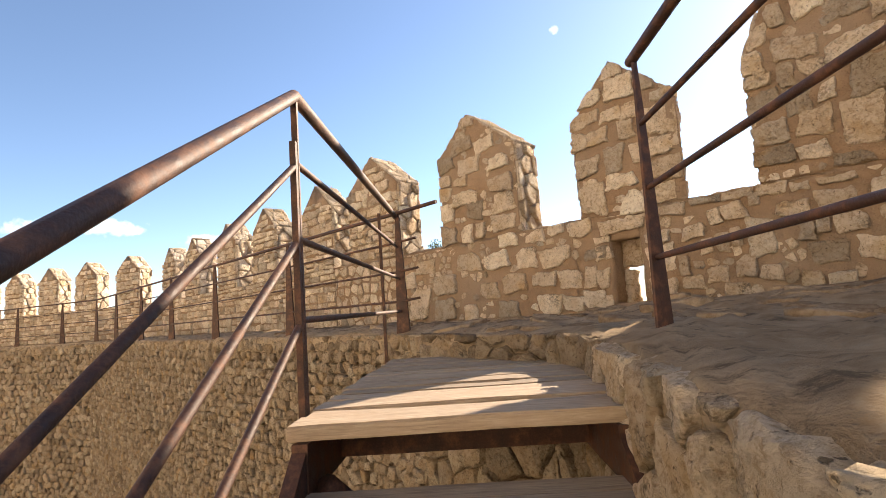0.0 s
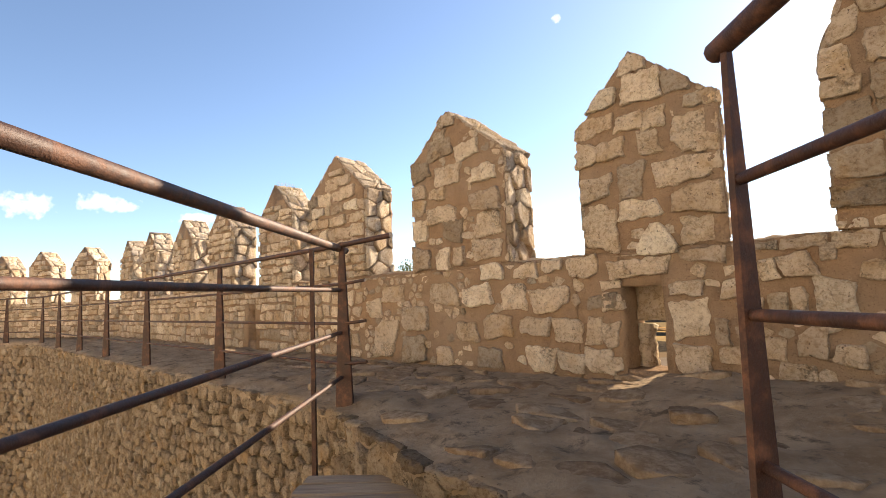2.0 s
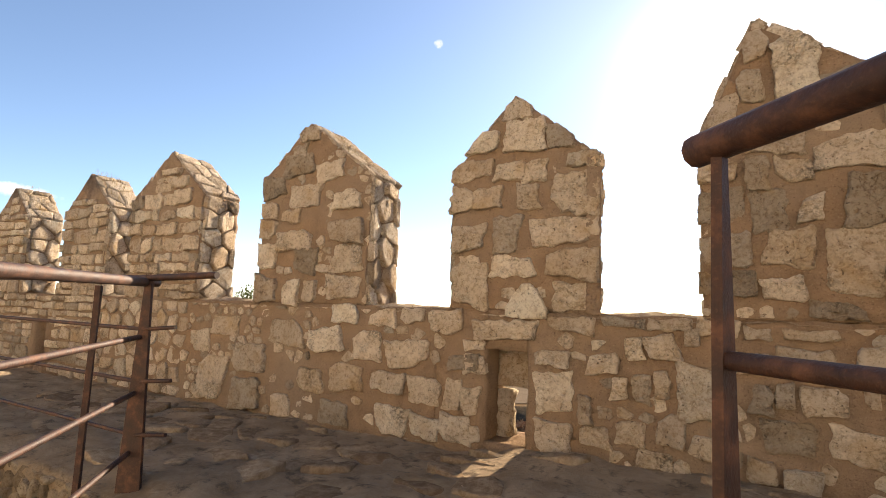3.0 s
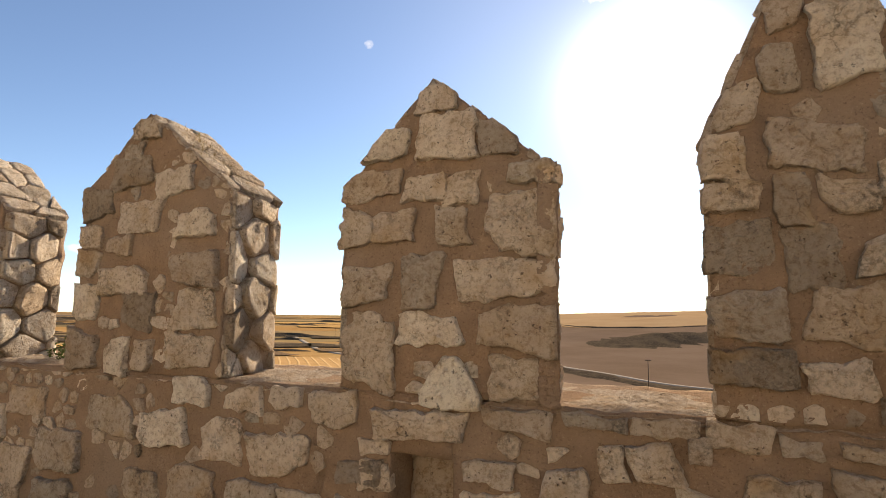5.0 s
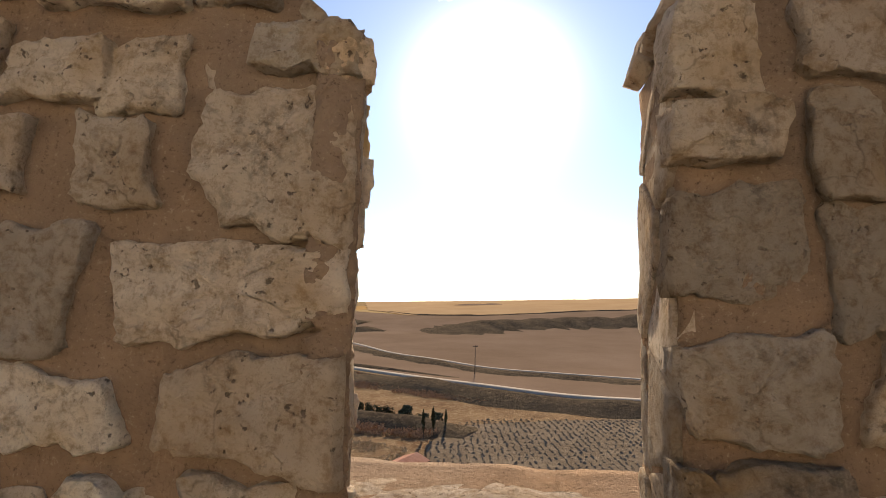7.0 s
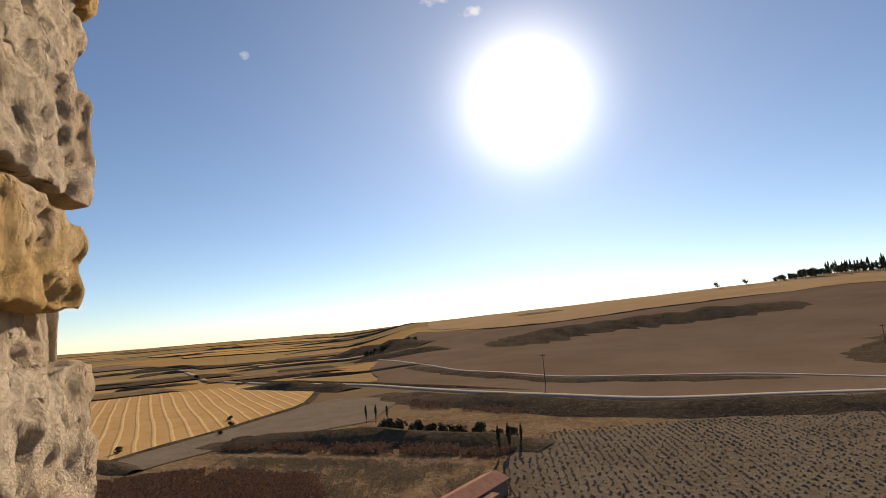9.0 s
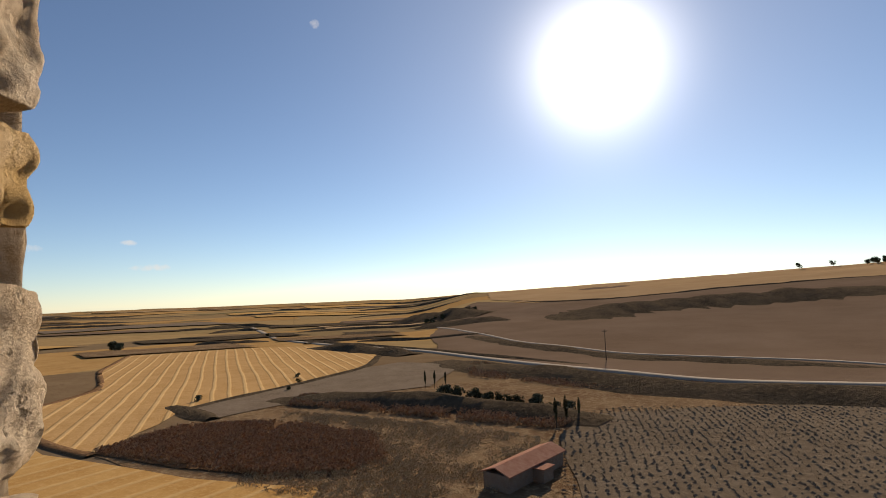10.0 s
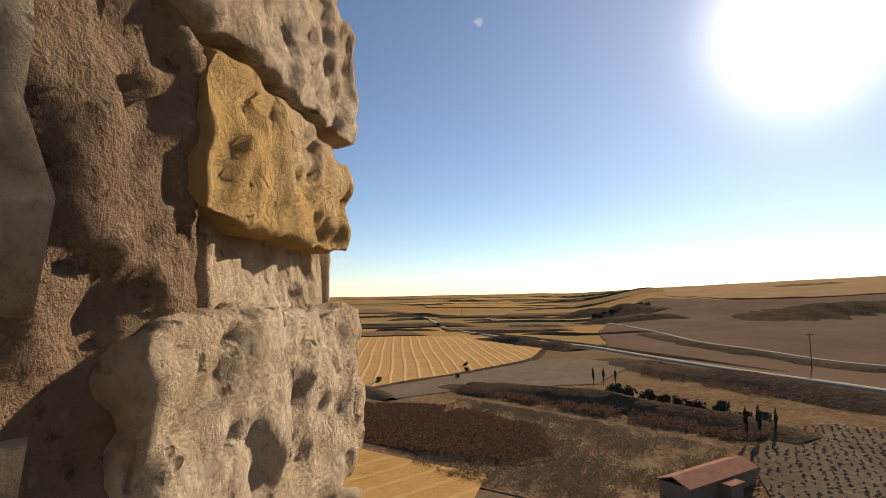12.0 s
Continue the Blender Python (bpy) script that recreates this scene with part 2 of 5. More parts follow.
# ---- mesh helpers ----
def link(name, bm, material, parent=None, label="", smooth=True):
    me = bpy.data.meshes.new(name)
    bm.normal_update()
    bm.to_mesh(me)
    bm.free()
    me.materials.append(material)
    if smooth:
        me.shade_smooth()
    ob = new(name, me)
    if parent is not None:
        ob.parent = parent
    if label:
        ob["label"] = label
    return ob


def part(name, bm, material, parent, label="", smooth=True):
    return link(name, bm, material, parent, label, smooth)


def empty(name, place=(0, 0, 0), turn=0.0):
    ob = new(name)
    ob.empty_display_size = 0.1
    ob.matrix_world = Matrix.Translation(place) @ Matrix.Rotation(turn, 4, "Z")
    return ob


def wobble(bm, amp, scale, seed=0.0, verts=None):
    for v in verts or bm.verts:
        p = v.co * scale + Vector((seed, seed * 0.7, -seed))
        v.co += noise.noise_vector(p) * amp + noise.noise_vector(p * 2.7) * amp * 0.6 + noise.noise_vector(p * 5.5) * amp * 0.35


def box(bm, x0, x1, y0, y1, z0, z1):
    vs = [bm.verts.new((x, y, z)) for x in (x0, x1) for y in (y0, y1) for z in (z0, z1)]
    for f in ((0, 1, 3, 2), (4, 6, 7, 5), (0, 4, 5, 1), (2, 3, 7, 6), (0, 2, 6, 4), (1, 5, 7, 3)):
        bm.faces.new([vs[i] for i in f])
    return vs


def grid_box(x0, x1, y0, y1, z0, z1, step):
    bm = bmesh.new()
    box(bm, x0, x1, y0, y1, z0, z1)
    for axis, a, b in ((0, x0, x1), (1, y0, y1), (2, z0, z1)):
        no = Vector((axis == 0, axis == 1, axis == 2))
        k = max(1, int(round((b - a) / step)))
        for i in range(1, k):
            bmesh.ops.bisect_plane(bm, geom=bm.verts[:] + bm.edges[:] + bm.faces[:], plane_co=no * (a + (b - a) * i / k), plane_no=no)
    return bm


def rod(bm, a, b, r, sides=10, r2=None):
    a, b = Vector(a), Vector(b)
    r2 = r if r2 is None else r2
    d = (b - a).normalized()
    s = d.orthogonal().normalized()
    t = d.cross(s)
    ra, rb = [], []
    for i in range(sides):
        q = s * math.cos(2 * math.pi * i / sides) + t * math.sin(2 * math.pi * i / sides)
        ra.append(bm.verts.new(a + q * r))
        rb.append(bm.verts.new(b + q * r2))
    for i in range(sides):
        j = (i + 1) % sides
        bm.faces.new((ra[i], ra[j], rb[j], rb[i]))
    bm.faces.new(ra[::-1])
    bm.faces.new(rb)


def clip(poly, mx, mz, nx, nz):
    """The part of a polygon on the near side of the line through (mx, mz) with normal (nx, nz)."""
    out = []
    for (ax, az), (bx, bz) in zip(poly, poly[1:] + poly[:1]):
        da, db = (ax - mx) * nx + (az - mz) * nz, (bx - mx) * nx + (bz - mz) * nz
        if da <= 0:
            out.append((ax, az))
        if (da < 0 < db) or (db < 0 < da):
            t = da / (da - db)
            out.append((ax + (bx - ax) * t, az + (bz - az) * t))
    return out


def rubble(rng, poly, size, aspect=1.35, gap=0.016, jitter=0.36, keep=None):
    """Irregular stones that fill an outline: a list of (middle, outline about it)."""
    u0, u1 = min(p[0] for p in poly), max(p[0] for p in poly)
    v0, v1 = min(p[1] for p in poly), max(p[1] for p in poly)
    du, dv = size * aspect, size
    nu, nv = int((u1 - u0) / du) + 3, int((v1 - v0) / dv) + 3
    seeds = {}
    for j in range(nv):
        for i in range(nu):
            if rng.random() < 0.1:
                continue
            seeds[i, j] = (u0 + (i - 0.5 + 0.5 * (j % 2) + rng.uniform(-jitter, jitter)) * du, v0 + (j - 0.5 + rng.uniform(-jitter, jitter) * 0.8) * dv)
    out = []
    for (i, j), (su, sv) in seeds.items():
        if keep and not keep(su, sv):
            continue
        cell = [(max(a, su - 2 * du) if a < su else min(a, su + 2 * du), max(b, sv - 2 * dv) if b < sv else min(b, sv + 2 * dv)) for a, b in poly] if len(poly) == 4 else list(poly)
        for b in (-2, -1, 0, 1, 2):
            for a in (-2, -1, 0, 1, 2):
                q = seeds.get((i + a, j + b))
                if q and (a or b) and len(cell) > 2:
                    cell = clip(cell, (su + q[0]) / 2, (sv + q[1]) / 2, q[0] - su, (q[1] - sv) * 1.25)
        if len(cell) < 3:
            continue
        cu, cv = sum(p[0] for p in cell) / len(cell), sum(p[1] for p in cell) / len(cell)
        w, h = max(p[0] for p in cell) - min(p[0] for p in cell), max(p[1] for p in cell) - min(p[1] for p in cell)
        if min(w, h) < size * 0.25:
            continue
        kx, kz = max(0.3, 1 - 2 * gap / w), max(0.3, 1 - 2 * gap / h)
        loop = [((p[0] - cu) * kx, (p[1] - cv) * kz) for p in cell]
        soft = []
        for a, b in zip(loop, loop[1:] + loop[:1]):
            t = rng.uniform(0.06, 0.14)
            soft += [(a[0] + (b[0] - a[0]) * t, a[1] + (b[1] - a[1]) * t), (b[0] + (a[0] - b[0]) * t, b[1] + (a[1] - b[1]) * t)]
        out.append(((cu, cv), soft))
    return out


def block_outline(w, h, rng, step=0.05):
    """Uneven four- or five-cornered outline of a hewn stone, w by h."""
    k = 0.19 * min(w, h)
    cut = rng.uniform(0.12, 0.4)
    pts = [(-w / 2, -h / 2), (w / 2, -h / 2), (w / 2, h / 2), (-w / 2, h / 2)]
    pts = [(x + rng.uniform(-k, k), z + rng.uniform(-k, k)) for x, z in pts]
    c = rng.randrange(4) if rng.random() < 0.65 else -1
    loop = []
    for i, (x, z) in enumerate(pts):
        (ax, az), (bx, bz) = pts[i - 1], pts[(i + 1) % 4]
        t = cut if i == c else rng.uniform(0.03, 0.09)
        loop.append((x + (ax - x) * t, z + (az - z) * t))
        loop.append((x + (bx - x) * t * 0.8, z + (bz - z) * t * 0.8))
    out = []
    for a, b in zip(loop, loop[1:] + loop[:1]):
        n = max(1, int(math.hypot(b[0] - a[0], b[1] - a[1]) / step))
        for j in range(n):
            e = rng.uniform(-0.017, 0.009) if j else 0.0
            dx, dz = b[0] - a[0], b[1] - a[1]
            ll = math.hypot(dx, dz) or 1.0
            out.append((a[0] + dx * j / n + e * dz / ll, a[1] + dz * j / n - e * dx / ll))
    return out


def outline_geometry(loop, depth, rng, back=0.03, flat=False):
    """Vertices and faces of a stone with that outline, its face to -y."""
    n = len(loop)
    size = math.sqrt(sum(abs(a[0] * b[1] - a[1] * b[0]) for a, b in zip(loop, loop[1:] + loop[:1])) / 2)
    tx, tz = rng.uniform(-0.14, 0.14), rng.uniform(-0.14, 0.14)
    verts, faces = [], []
    if flat:
        tx, tz = tx * 0.35, tz * 0.35
    for s, y in ((1.0, back), (0.992, -depth * 0.7), (0.962, -depth * 0.97), (0.6, -depth)) if flat else ((1.0, back), (0.99, -depth * 0.45), (0.93, -depth * 0.88), (0.6, -depth)):
        for x, z in loop:
            j = rng.uniform(-0.1, 0.1) * depth if s < 0.98 else 0
            e = 1 + (rng.uniform(-0.05, 0.03) if 0.9 < s < 0.98 else 0)
            verts.append((x * s * e, y + j + ((x * tx + z * tz) if s < 1 else 0), z * s * e))
    for k in range(3):
        for i in range(n):
            j = (i + 1) % n
            faces.append((k * n + i, k * n + j, (k + 1) * n + j, (k + 1) * n + i))
    verts.append((rng.uniform(-0.1, 0.1) * size, -depth * rng.uniform(0.9, 1.15), rng.uniform(-0.1, 0.1) * size))
    faces += [(3 * n + i, 3 * n + (i + 1) % n, 4 * n) for i in range(n)]
    return verts, faces


def laid(name, parent, items, rng, joined=False, material=None, cuts=1, amp=None, flat=False):
    """Stones with their own outlines: items of (pose, outline, depth); each a piece, or all joined into one rest."""
    if not joined:
        for m, loop, d in items:
            v, f = outline_geometry(loop, d, rng, flat=flat)
            me = bpy.data.meshes.new("stone")
            me.from_pydata(v, [], f)
            if cuts:
                bm = bmesh.new()
                bm.from_mesh(me)
                bmesh.ops.subdivide_edges(bm, edges=bm.edges[:], cuts=cuts, use_grid_fill=True)
                swell = amp or (0.006 if cuts < 3 else 0.009)
                at = Vector((rng.uniform(0, 50), 0, 0))
                for q in bm.verts:
                    p = q.co + at
                    q.co += noise.noise_vector(p * 16) * swell + noise.noise_vector(p * 45) * swell * (0.5 if cuts < 2 else 0.8) + (noise.noise_vector(p * 95) * swell * 0.5 if cuts > 1 else Vector())
                bm.to_mesh(me)
                bm.free()
            me.shade_smooth()
            me.materials.append(material or STONE)
            ob = new(name, me)
            ob.parent = parent
            ob.matrix_local = m
        return
    verts, faces = [], []
    for m, loop, d in items:
        v, f = outline_geometry(loop, d, rng, flat=flat)
        k = len(verts)
        verts += [tuple(m @ Vector(p)) for p in v]
        faces += [tuple(k + i for i in q) for q in f]
    me = bpy.data.meshes.new(name)
    me.from_pydata(verts, [], faces)
    me.shade_smooth()
    me.materials.append(material or STONE_FAR)
    ob = new(name, me)
    ob.parent = parent
    ob["kind"] = "stuff"


def courses(rng, u0, u1, v0, v1, h=(0.09, 0.2), w=(0.12, 0.34), gap=0.022):
    """Rough courses of rubble over a rectangle: centre and size of each stone."""
    out = []
    v = v0
    while v < v1 - 0.05:
        hh = min(rng.uniform(*h), v1 - v)
        if v1 - v - hh < 0.06:
            hh = v1 - v
        u = u0 - rng.uniform(0, 0.1)
        while u < u1 - 0.03:
            ww = rng.uniform(*w) * (0.75 + 0.5 * hh / h[1])
            a, b = max(u, u0), min(u + ww, u1)
            if b - a > 0.05:
                if hh > 0.15 and rng.random() < 0.25:
                    k = rng.uniform(0.4, 0.6)
                    out.append(((a + b) / 2, v + hh * k / 2, b - a - gap, hh * k - gap * 0.7))
                    out.append(((a + b) / 2, v + hh * (1 + k) / 2, b - a - gap, hh * (1 - k) - gap * 0.7))
                else:
                    sh = rng.uniform(0.82, 1.0)
                    out.append(((a + b) / 2 + rng.uniform(-0.01, 0.01), v + hh / 2 + rng.uniform(-0.012, 0.012), b - a - gap, hh * sh - gap))
            u += ww
        v += hh
    return out


def coursed(rng, u0, u1, v0, v1, keep=None, fine=True):
    """Hewn stones in rough courses: a list of (middle, outline about it)."""
    return [((u, v), block_outline(w, h, rng, 0.05 if fine else 0.12)) for u, v, w, h in courses(rng, u0, u1, v0, v1, gap=0.014) if keep is None or keep(u, v, w, h)]


# ---- curtain wall, parapet and walkway ----
BEND, TURN = 14.5, radians(22.3)


def along(s):
    """Pose on the parapet's inner face, s metres along it, counted to the wall's far end."""
    if s <= BEND:
        return Matrix.Translation((-s, 0, 0))
    return Matrix.Translation((-BEND, 0, 0)) @ Matrix.Rotation(TURN, 4, "Z") @ Matrix.Translation((BEND - s, 0, 0))


LIP = [(-60, -1.8), (-1.35, -1.8), (-0.8, -2.02), (0.0, -2.22), (0.65, -2.3), (1.0, -2.52), (1.3, -2.85), (1.75, -3.45), (2.1, -3.95), (3.2, -5.2), (5.0, -7.2), (9.0, -11.5)]


def lip(x):
    for (a, b), (c, d) in zip(LIP, LIP[1:]):
        if x <= c:
            return b + (d - b) * (x - a) / (c - a)
    return LIP[-1][1]


def smooth(a, b, x):
    t = min(1.0, max(0.0, (x - a) / (b - a)))
    return t * t * (3 - 2 * t)


def floor_z(x, y):
    rise = 0.12 * smooth(-0.7, 0.7, x) * smooth(-1.6, -0.1, y)
    edge = 0.03 * smooth(0.25, 0.0, y - lip(x))
    p = Vector((x, y, 0))
    return rise - edge + 0.04 * noise.noise(p * 1.7) + 0.028 * noise.noise(p * 6) + 0.014 * noise.noise(p * 17)


floor = empty("walkway_floor")
tagged(floor, "worn uneven stone walkway behind the battlements", "walkway", kind="structure")
bm = bmesh.new()
cols = [-14.6 + 0.085 * i for i in range(int(20.6 / 0.085))]
rows_n = 30
grid = []
for x in cols:
    y1, y0 = 0.03, lip(x)
    col = [bm.verts.new((x, y1 + (y0 - y1) * j / rows_n, floor_z(x, y1 + (y0 - y1) * j / rows_n))) for j in range(rows_n + 1)]
    w = 0.03 * noise.noise(Vector((x * 3, 5, 0)))
    col.append(bm.verts.new((x, y0 - 0.02 + w, -0.07)))
    col.append(bm.verts.new((x, y0 + 0.03, -0.3)))
    grid.append(col)
for a, b in zip(grid, grid[1:]):
    for j in range(len(a) - 1):
        bm.faces.new((a[j], a[j + 1], b[j + 1], b[j]))
part("paving", bm, PAVING, floor)
far_floor = grid_box(-26, 0.3, -1.8, 0.02, -0.3, 0.0, 0.8)
fo = part("paving", far_floor, PAVING, floor)
fo.matrix_local = along(BEND) @ Matrix.Rotation(TURN, 4, "Z")


def stone_wall_body():
    """Core of the curtain wall under the walkway, down to the ground on both sides."""
    wall = empty("wall_curtain")
    tagged(wall, "thick rubble curtain wall of pale limestone under the walkway", "wall", kind="structure")
    bm = bmesh.new()
    xs = [-14.5 + 0.25 * i for i in range(int(20.5 / 0.25) + 1)]
    zs = [-0.12 - 0.3 * k for k in range(14)] + [-12]
    prev = None
    for x in xs:
        y0 = lip(x) + 0.03
        col = []
        for z in zs:
            p = Vector((x, y0, z))
            col.append(bm.verts.new((x, y0 + 0.04 * noise.noise(p * 2.2), z)))
        back = [bm.verts.new((x, 0.87, z)) for z in reversed(zs)]
        loop = col + back
        if prev:
            for i in range(len(loop)):
                j = (i + 1) % len(loop)
                bm.faces.new((prev[i], prev[j], loop[j], loop[i]))
        else:
            first = loop
        prev = loop
    bm.faces.new(first)
    bm.faces.new(prev[::-1])
    bmesh.ops.recalc_face_normals(bm, faces=bm.faces[:])
    part("core", bm, MORTAR_LOW, wall)
    ob = part("core", grid_box(-26, 0.2, -1.77, 0.87, -12, -0.28, 1.5), MORTAR_LOW, wall)
    ob.matrix_local = along(BEND) @ Matrix.Rotation(TURN, 4, "Z")
    return wall


curtain = stone_wall_body()

rng = random.Random(11)
near, far = [], []
for s0, s1 in ((0.9, BEND), (BEND, 40.0)):
    for (u, v), loop in rubble(rng, [(s0, -7.0 if s0 > 9 else -4.0), (s1, -7.0 if s0 > 9 else -4.0), (s1, -0.03), (s0, -0.03)], 0.115 if s0 < 9 else 0.16, 0.95 if s0 < 9 else 1.15, 0.008):
        m = along(u) @ Matrix.Translation((0, -1.78 if u > 1.4 else lip(-u) + 0.02, v)) @ Matrix.Rotation(rng.uniform(-0.1, 0.1), 4, "Z")
        near_one = u < 3.6 and v > -1.5 and len(near) < 230
        (near if near_one else far).append((m, loop, rng.uniform(0.03, 0.07)))
laid("stone", curtain, near, rng, material=STONE_LOW)
laid("rubble", curtain, far, rng, True, material=STONE_LOW_FAR)

# big rough blocks in the flank beside the stair
rng = random.Random(5)
for (x0, y0), (x1, y1) in zip(LIP[2:10], LIP[3:11]):
    run = math.hypot(x1 - x0, y1 - y0)
    turn = math.atan2(y1 - y0, x1 - x0)
    items = []
    for (u, v), loop in rubble(rng, [(0, -2.0), (run, -2.0), (run, -0.02), (0, -0.02)], 0.21, 1.3, 0.012):
        m = Matrix.Translation((x0 + (x1 - x0) * u / run, y0 + (y1 - y0) * u / run, v)) @ Matrix.Rotation(turn, 4, "Z")
        items.append((m, loop, rng.uniform(0.025, 0.07)))
    laid("stone", curtain, items, rng, material=STONE_LOW if x0 < 1.2 else STONE, cuts=4 if x0 < 3 else 1)


def parapet(name, label, s0, s1, hole=None, top=1.0):
    """A stretch of parapet wall, with the loophole if it has one; returns its Empty, in the frame of along(s0)."""
    wall = empty(name)
    tagged(wall, label, "parapet wall", kind="structure")
    wall.matrix_world = along((s0 + s1) / 2)
    half = (s1 - s0) / 2
    boxes = [(-half, half, 0, 0.85, -0.3, top)]
    if hole:
        a, b, z0, z1 = hole
        boxes = [(-half, a - 0.4, 0, 0.85, -0.3, top), (a - 0.4, a, 0, 0.36, -0.3, top), (b, half, 0, 0.85, -0.3, top), (a, b, 0, 0.36, -0.3, z0), (a, b, 0, 0.36, z1, top), (a - 0.4, b, 0.36, 0.85, -0.3, z0 - 0.1), (a - 0.4, b, 0.36, 0.85, z1, top)]
    whole = bmesh.new()
    for bx in boxes:
        g = grid_box(*bx, 0.05 if s0 < 4 and hole else 0.5)
        wobble(g, 0.012, 5.0, s0)
        me = bpy.data.meshes.new("tmp")
        g.to_mesh(me)
        g.free()
        whole.from_mesh(me)
        bpy.data.meshes.remove(me)
    part("core", whole, MORTAR, wall)
    return wall, half


# merlons: middle along x, half width, shoulder and apex height, apex offset, right shoulder height
rngm = random.Random(77)
wall_near, half_near = parapet("wall_parapet", "low rubble parapet with a small square loophole", -3.4, 5.2, hole=(0.75, 1.06, 0.1, 0.73))


def near_stones(parent, spots, depth=(0.014, 0.03)):
    laid("stone", parent, [(Matrix.Translation((u, 0.0, v)), block_outline(w, h, rngm), rngm.uniform(*depth)) for u, v, w, h in spots], rngm, cuts=2, amp=0.007, flat=True)


def off_hole(u, v, w, h):
    return not (0.60 < u + w / 2 and u - w / 2 < 1.2 and -0.02 < v + h / 2 and v - h / 2 < 0.94)


# stones of the parapet by the stair head, in centimetres from the middle of the stretch: middle and size
LEFT_OF_HOLE = [(-240, 62, 30, 20), (-219, 22, 40, 42), (-167, 48, 44, 24), (-169, 15, 34, 25), (-125, 12, 22, 22), (-89, 36, 30, 26), (-50, 40, 38, 24),
                (-62, 12, 27, 20), (-55, 93, 30, 14), (-8, 42, 31, 18), (-4, 15, 32, 24), (9, 66, 40, 21), (26, 39, 27, 20), (28, 12, 25, 18), (57, 61, 27, 15),
                (49, 39, 15, 20), (54, 15, 24, 19), (-122, 76, 42, 26), (-74, 70, 36, 22), (-31, 67, 29, 21), (-202, 77, 40, 18)]
RIGHT_OF_HOLE = [(124, 69, 24, 10), (123, 47, 26, 28), (123, 20, 24, 20), (156, 69, 19, 12), (174, 80, 13, 16), (191, 80, 17, 17), (166, 54, 11, 15), (179, 56, 10, 17),
                 (190, 59, 9, 16), (210, 57, 20, 31), (207, 87, 11, 12), (151, 25, 19, 14), (173, 29, 18, 12), (196, 34, 15, 16), (186, 16, 19, 10), (212, 27, 14, 13),
                 (241, 57, 10, 17), (252, 60, 8, 15), (270, 57, 23, 15), (253, 38, 26, 14), (282, 38, 22, 17), (239, 19, 13, 13), (257, 17, 17, 14)]
UNDER_COPING = [(136, 93, 30, 11), (90, 86, 46, 16), (41, 89, 28, 19), (13, 93, 21, 10), (-16, 90, 26, 13), (168, 95, 25, 8), (195, 95, 24, 7), (221, 94, 20, 10),
                (240, 92, 13, 8), (264, 93, 25, 8), (232, 76, 22, 14), (262, 77, 26, 15), (291, 80, 20, 18), (66, 75, 17, 8), (145, 40, 10, 18)]
RUBBLE_NEAR = [tuple(c / 100 for c in r) for r in LEFT_OF_HOLE + RIGHT_OF_HOLE + UNDER_COPING]
rngp = random.Random(21)


def free_of(spots, margin=0.03):
    return lambda a, b: not any(abs(a - u) < sw / 2 + margin and abs(b - v) < sh / 2 + margin * 0.8 for u, v, sw, sh in spots)


near_stones(wall_near, RUBBLE_NEAR, (0.016, 0.045))
outer = [(Matrix.Translation((u, 0.004, v)), loop, rngp.uniform(0.008, 0.036)) for (u, v), loop in
         rubble(rngp, [(-half_near, 0.0), (half_near, 0.0), (half_near, 0.99), (-half_near, 0.99)], 0.165, 1.25, 0.02, keep=lambda a, b: not -2.6 < a < 3.0)]
laid("stone", wall_near, outer, rngp, amp=0.009, flat=True)
gaps = free_of(RUBBLE_NEAR)
small = [(Matrix.Translation((u, 0.004, v)), loop, rngp.uniform(0.006, 0.02)) for (u, v), loop in
         rubble(rngp, [(-2.6, 0.01), (3.0, 0.01), (3.0, 0.98), (-2.6, 0.98)], 0.085, 1.3, 0.014, keep=lambda a, b: gaps(a, b) and rngp.random() < 0.7 and off_hole(a, b, 0.06, 0.05))]
laid("stone", wall_near, small, rngp, amp=0.006, flat=True)
near_stones(wall_near, [(0.66, 0.62, 0.17, 0.13), (0.64, 0.36, 0.14, 0.2), (0.65, 0.14, 0.16, 0.14)])
# splayed loophole: masonry narrows it to a slit on the outer side
bm = grid_box(0.752, 0.85, 0.2, 0.34, 0.06, 0.42, 0.03)
wobble(bm, 0.035, 9)
part("loophole_jamb", bm, STONE, wall_near, "rough pale stone jamb narrowing the loophole")
bm = grid_box(0.754, 1.058, 0.2, 0.34, 0.46, 0.76, 0.04)
wobble(bm, 0.015, 7)
part("loophole_head", bm, STONE, wall_near)
# top of the parapet: sunlit rough ledge
bm = bmesh.new()
step = 0.045
nx, ny = int(8.6 / step), 21
gv = []
for i in range(nx + 1):
    x = -half_near + 8.6 * i / nx
    r = []
    for j in range(ny + 1):
        y = -0.01 + 0.88 * j / ny
        p = Vector((x, y, 3))
        z = 1.008 + 0.03 * noise.noise(p * 3) + 0.018 * noise.noise(p * 9) + 0.011 * noise.noise(p * 22) - 0.03 * smooth(0.08, 0, y) - 0.06 * smooth(0.5, 0.87, y)
        r.append(bm.verts.new((x, y, z)))
    gv.append(r)
for a, b in zip(gv, gv[1:]):
    for j in range(ny):
        bm.faces.new((a[j], b[j], b[j + 1], a[j + 1]))
part("ledge", bm, STONE_FAR, wall_near, "rough sunlit limestone ledge")

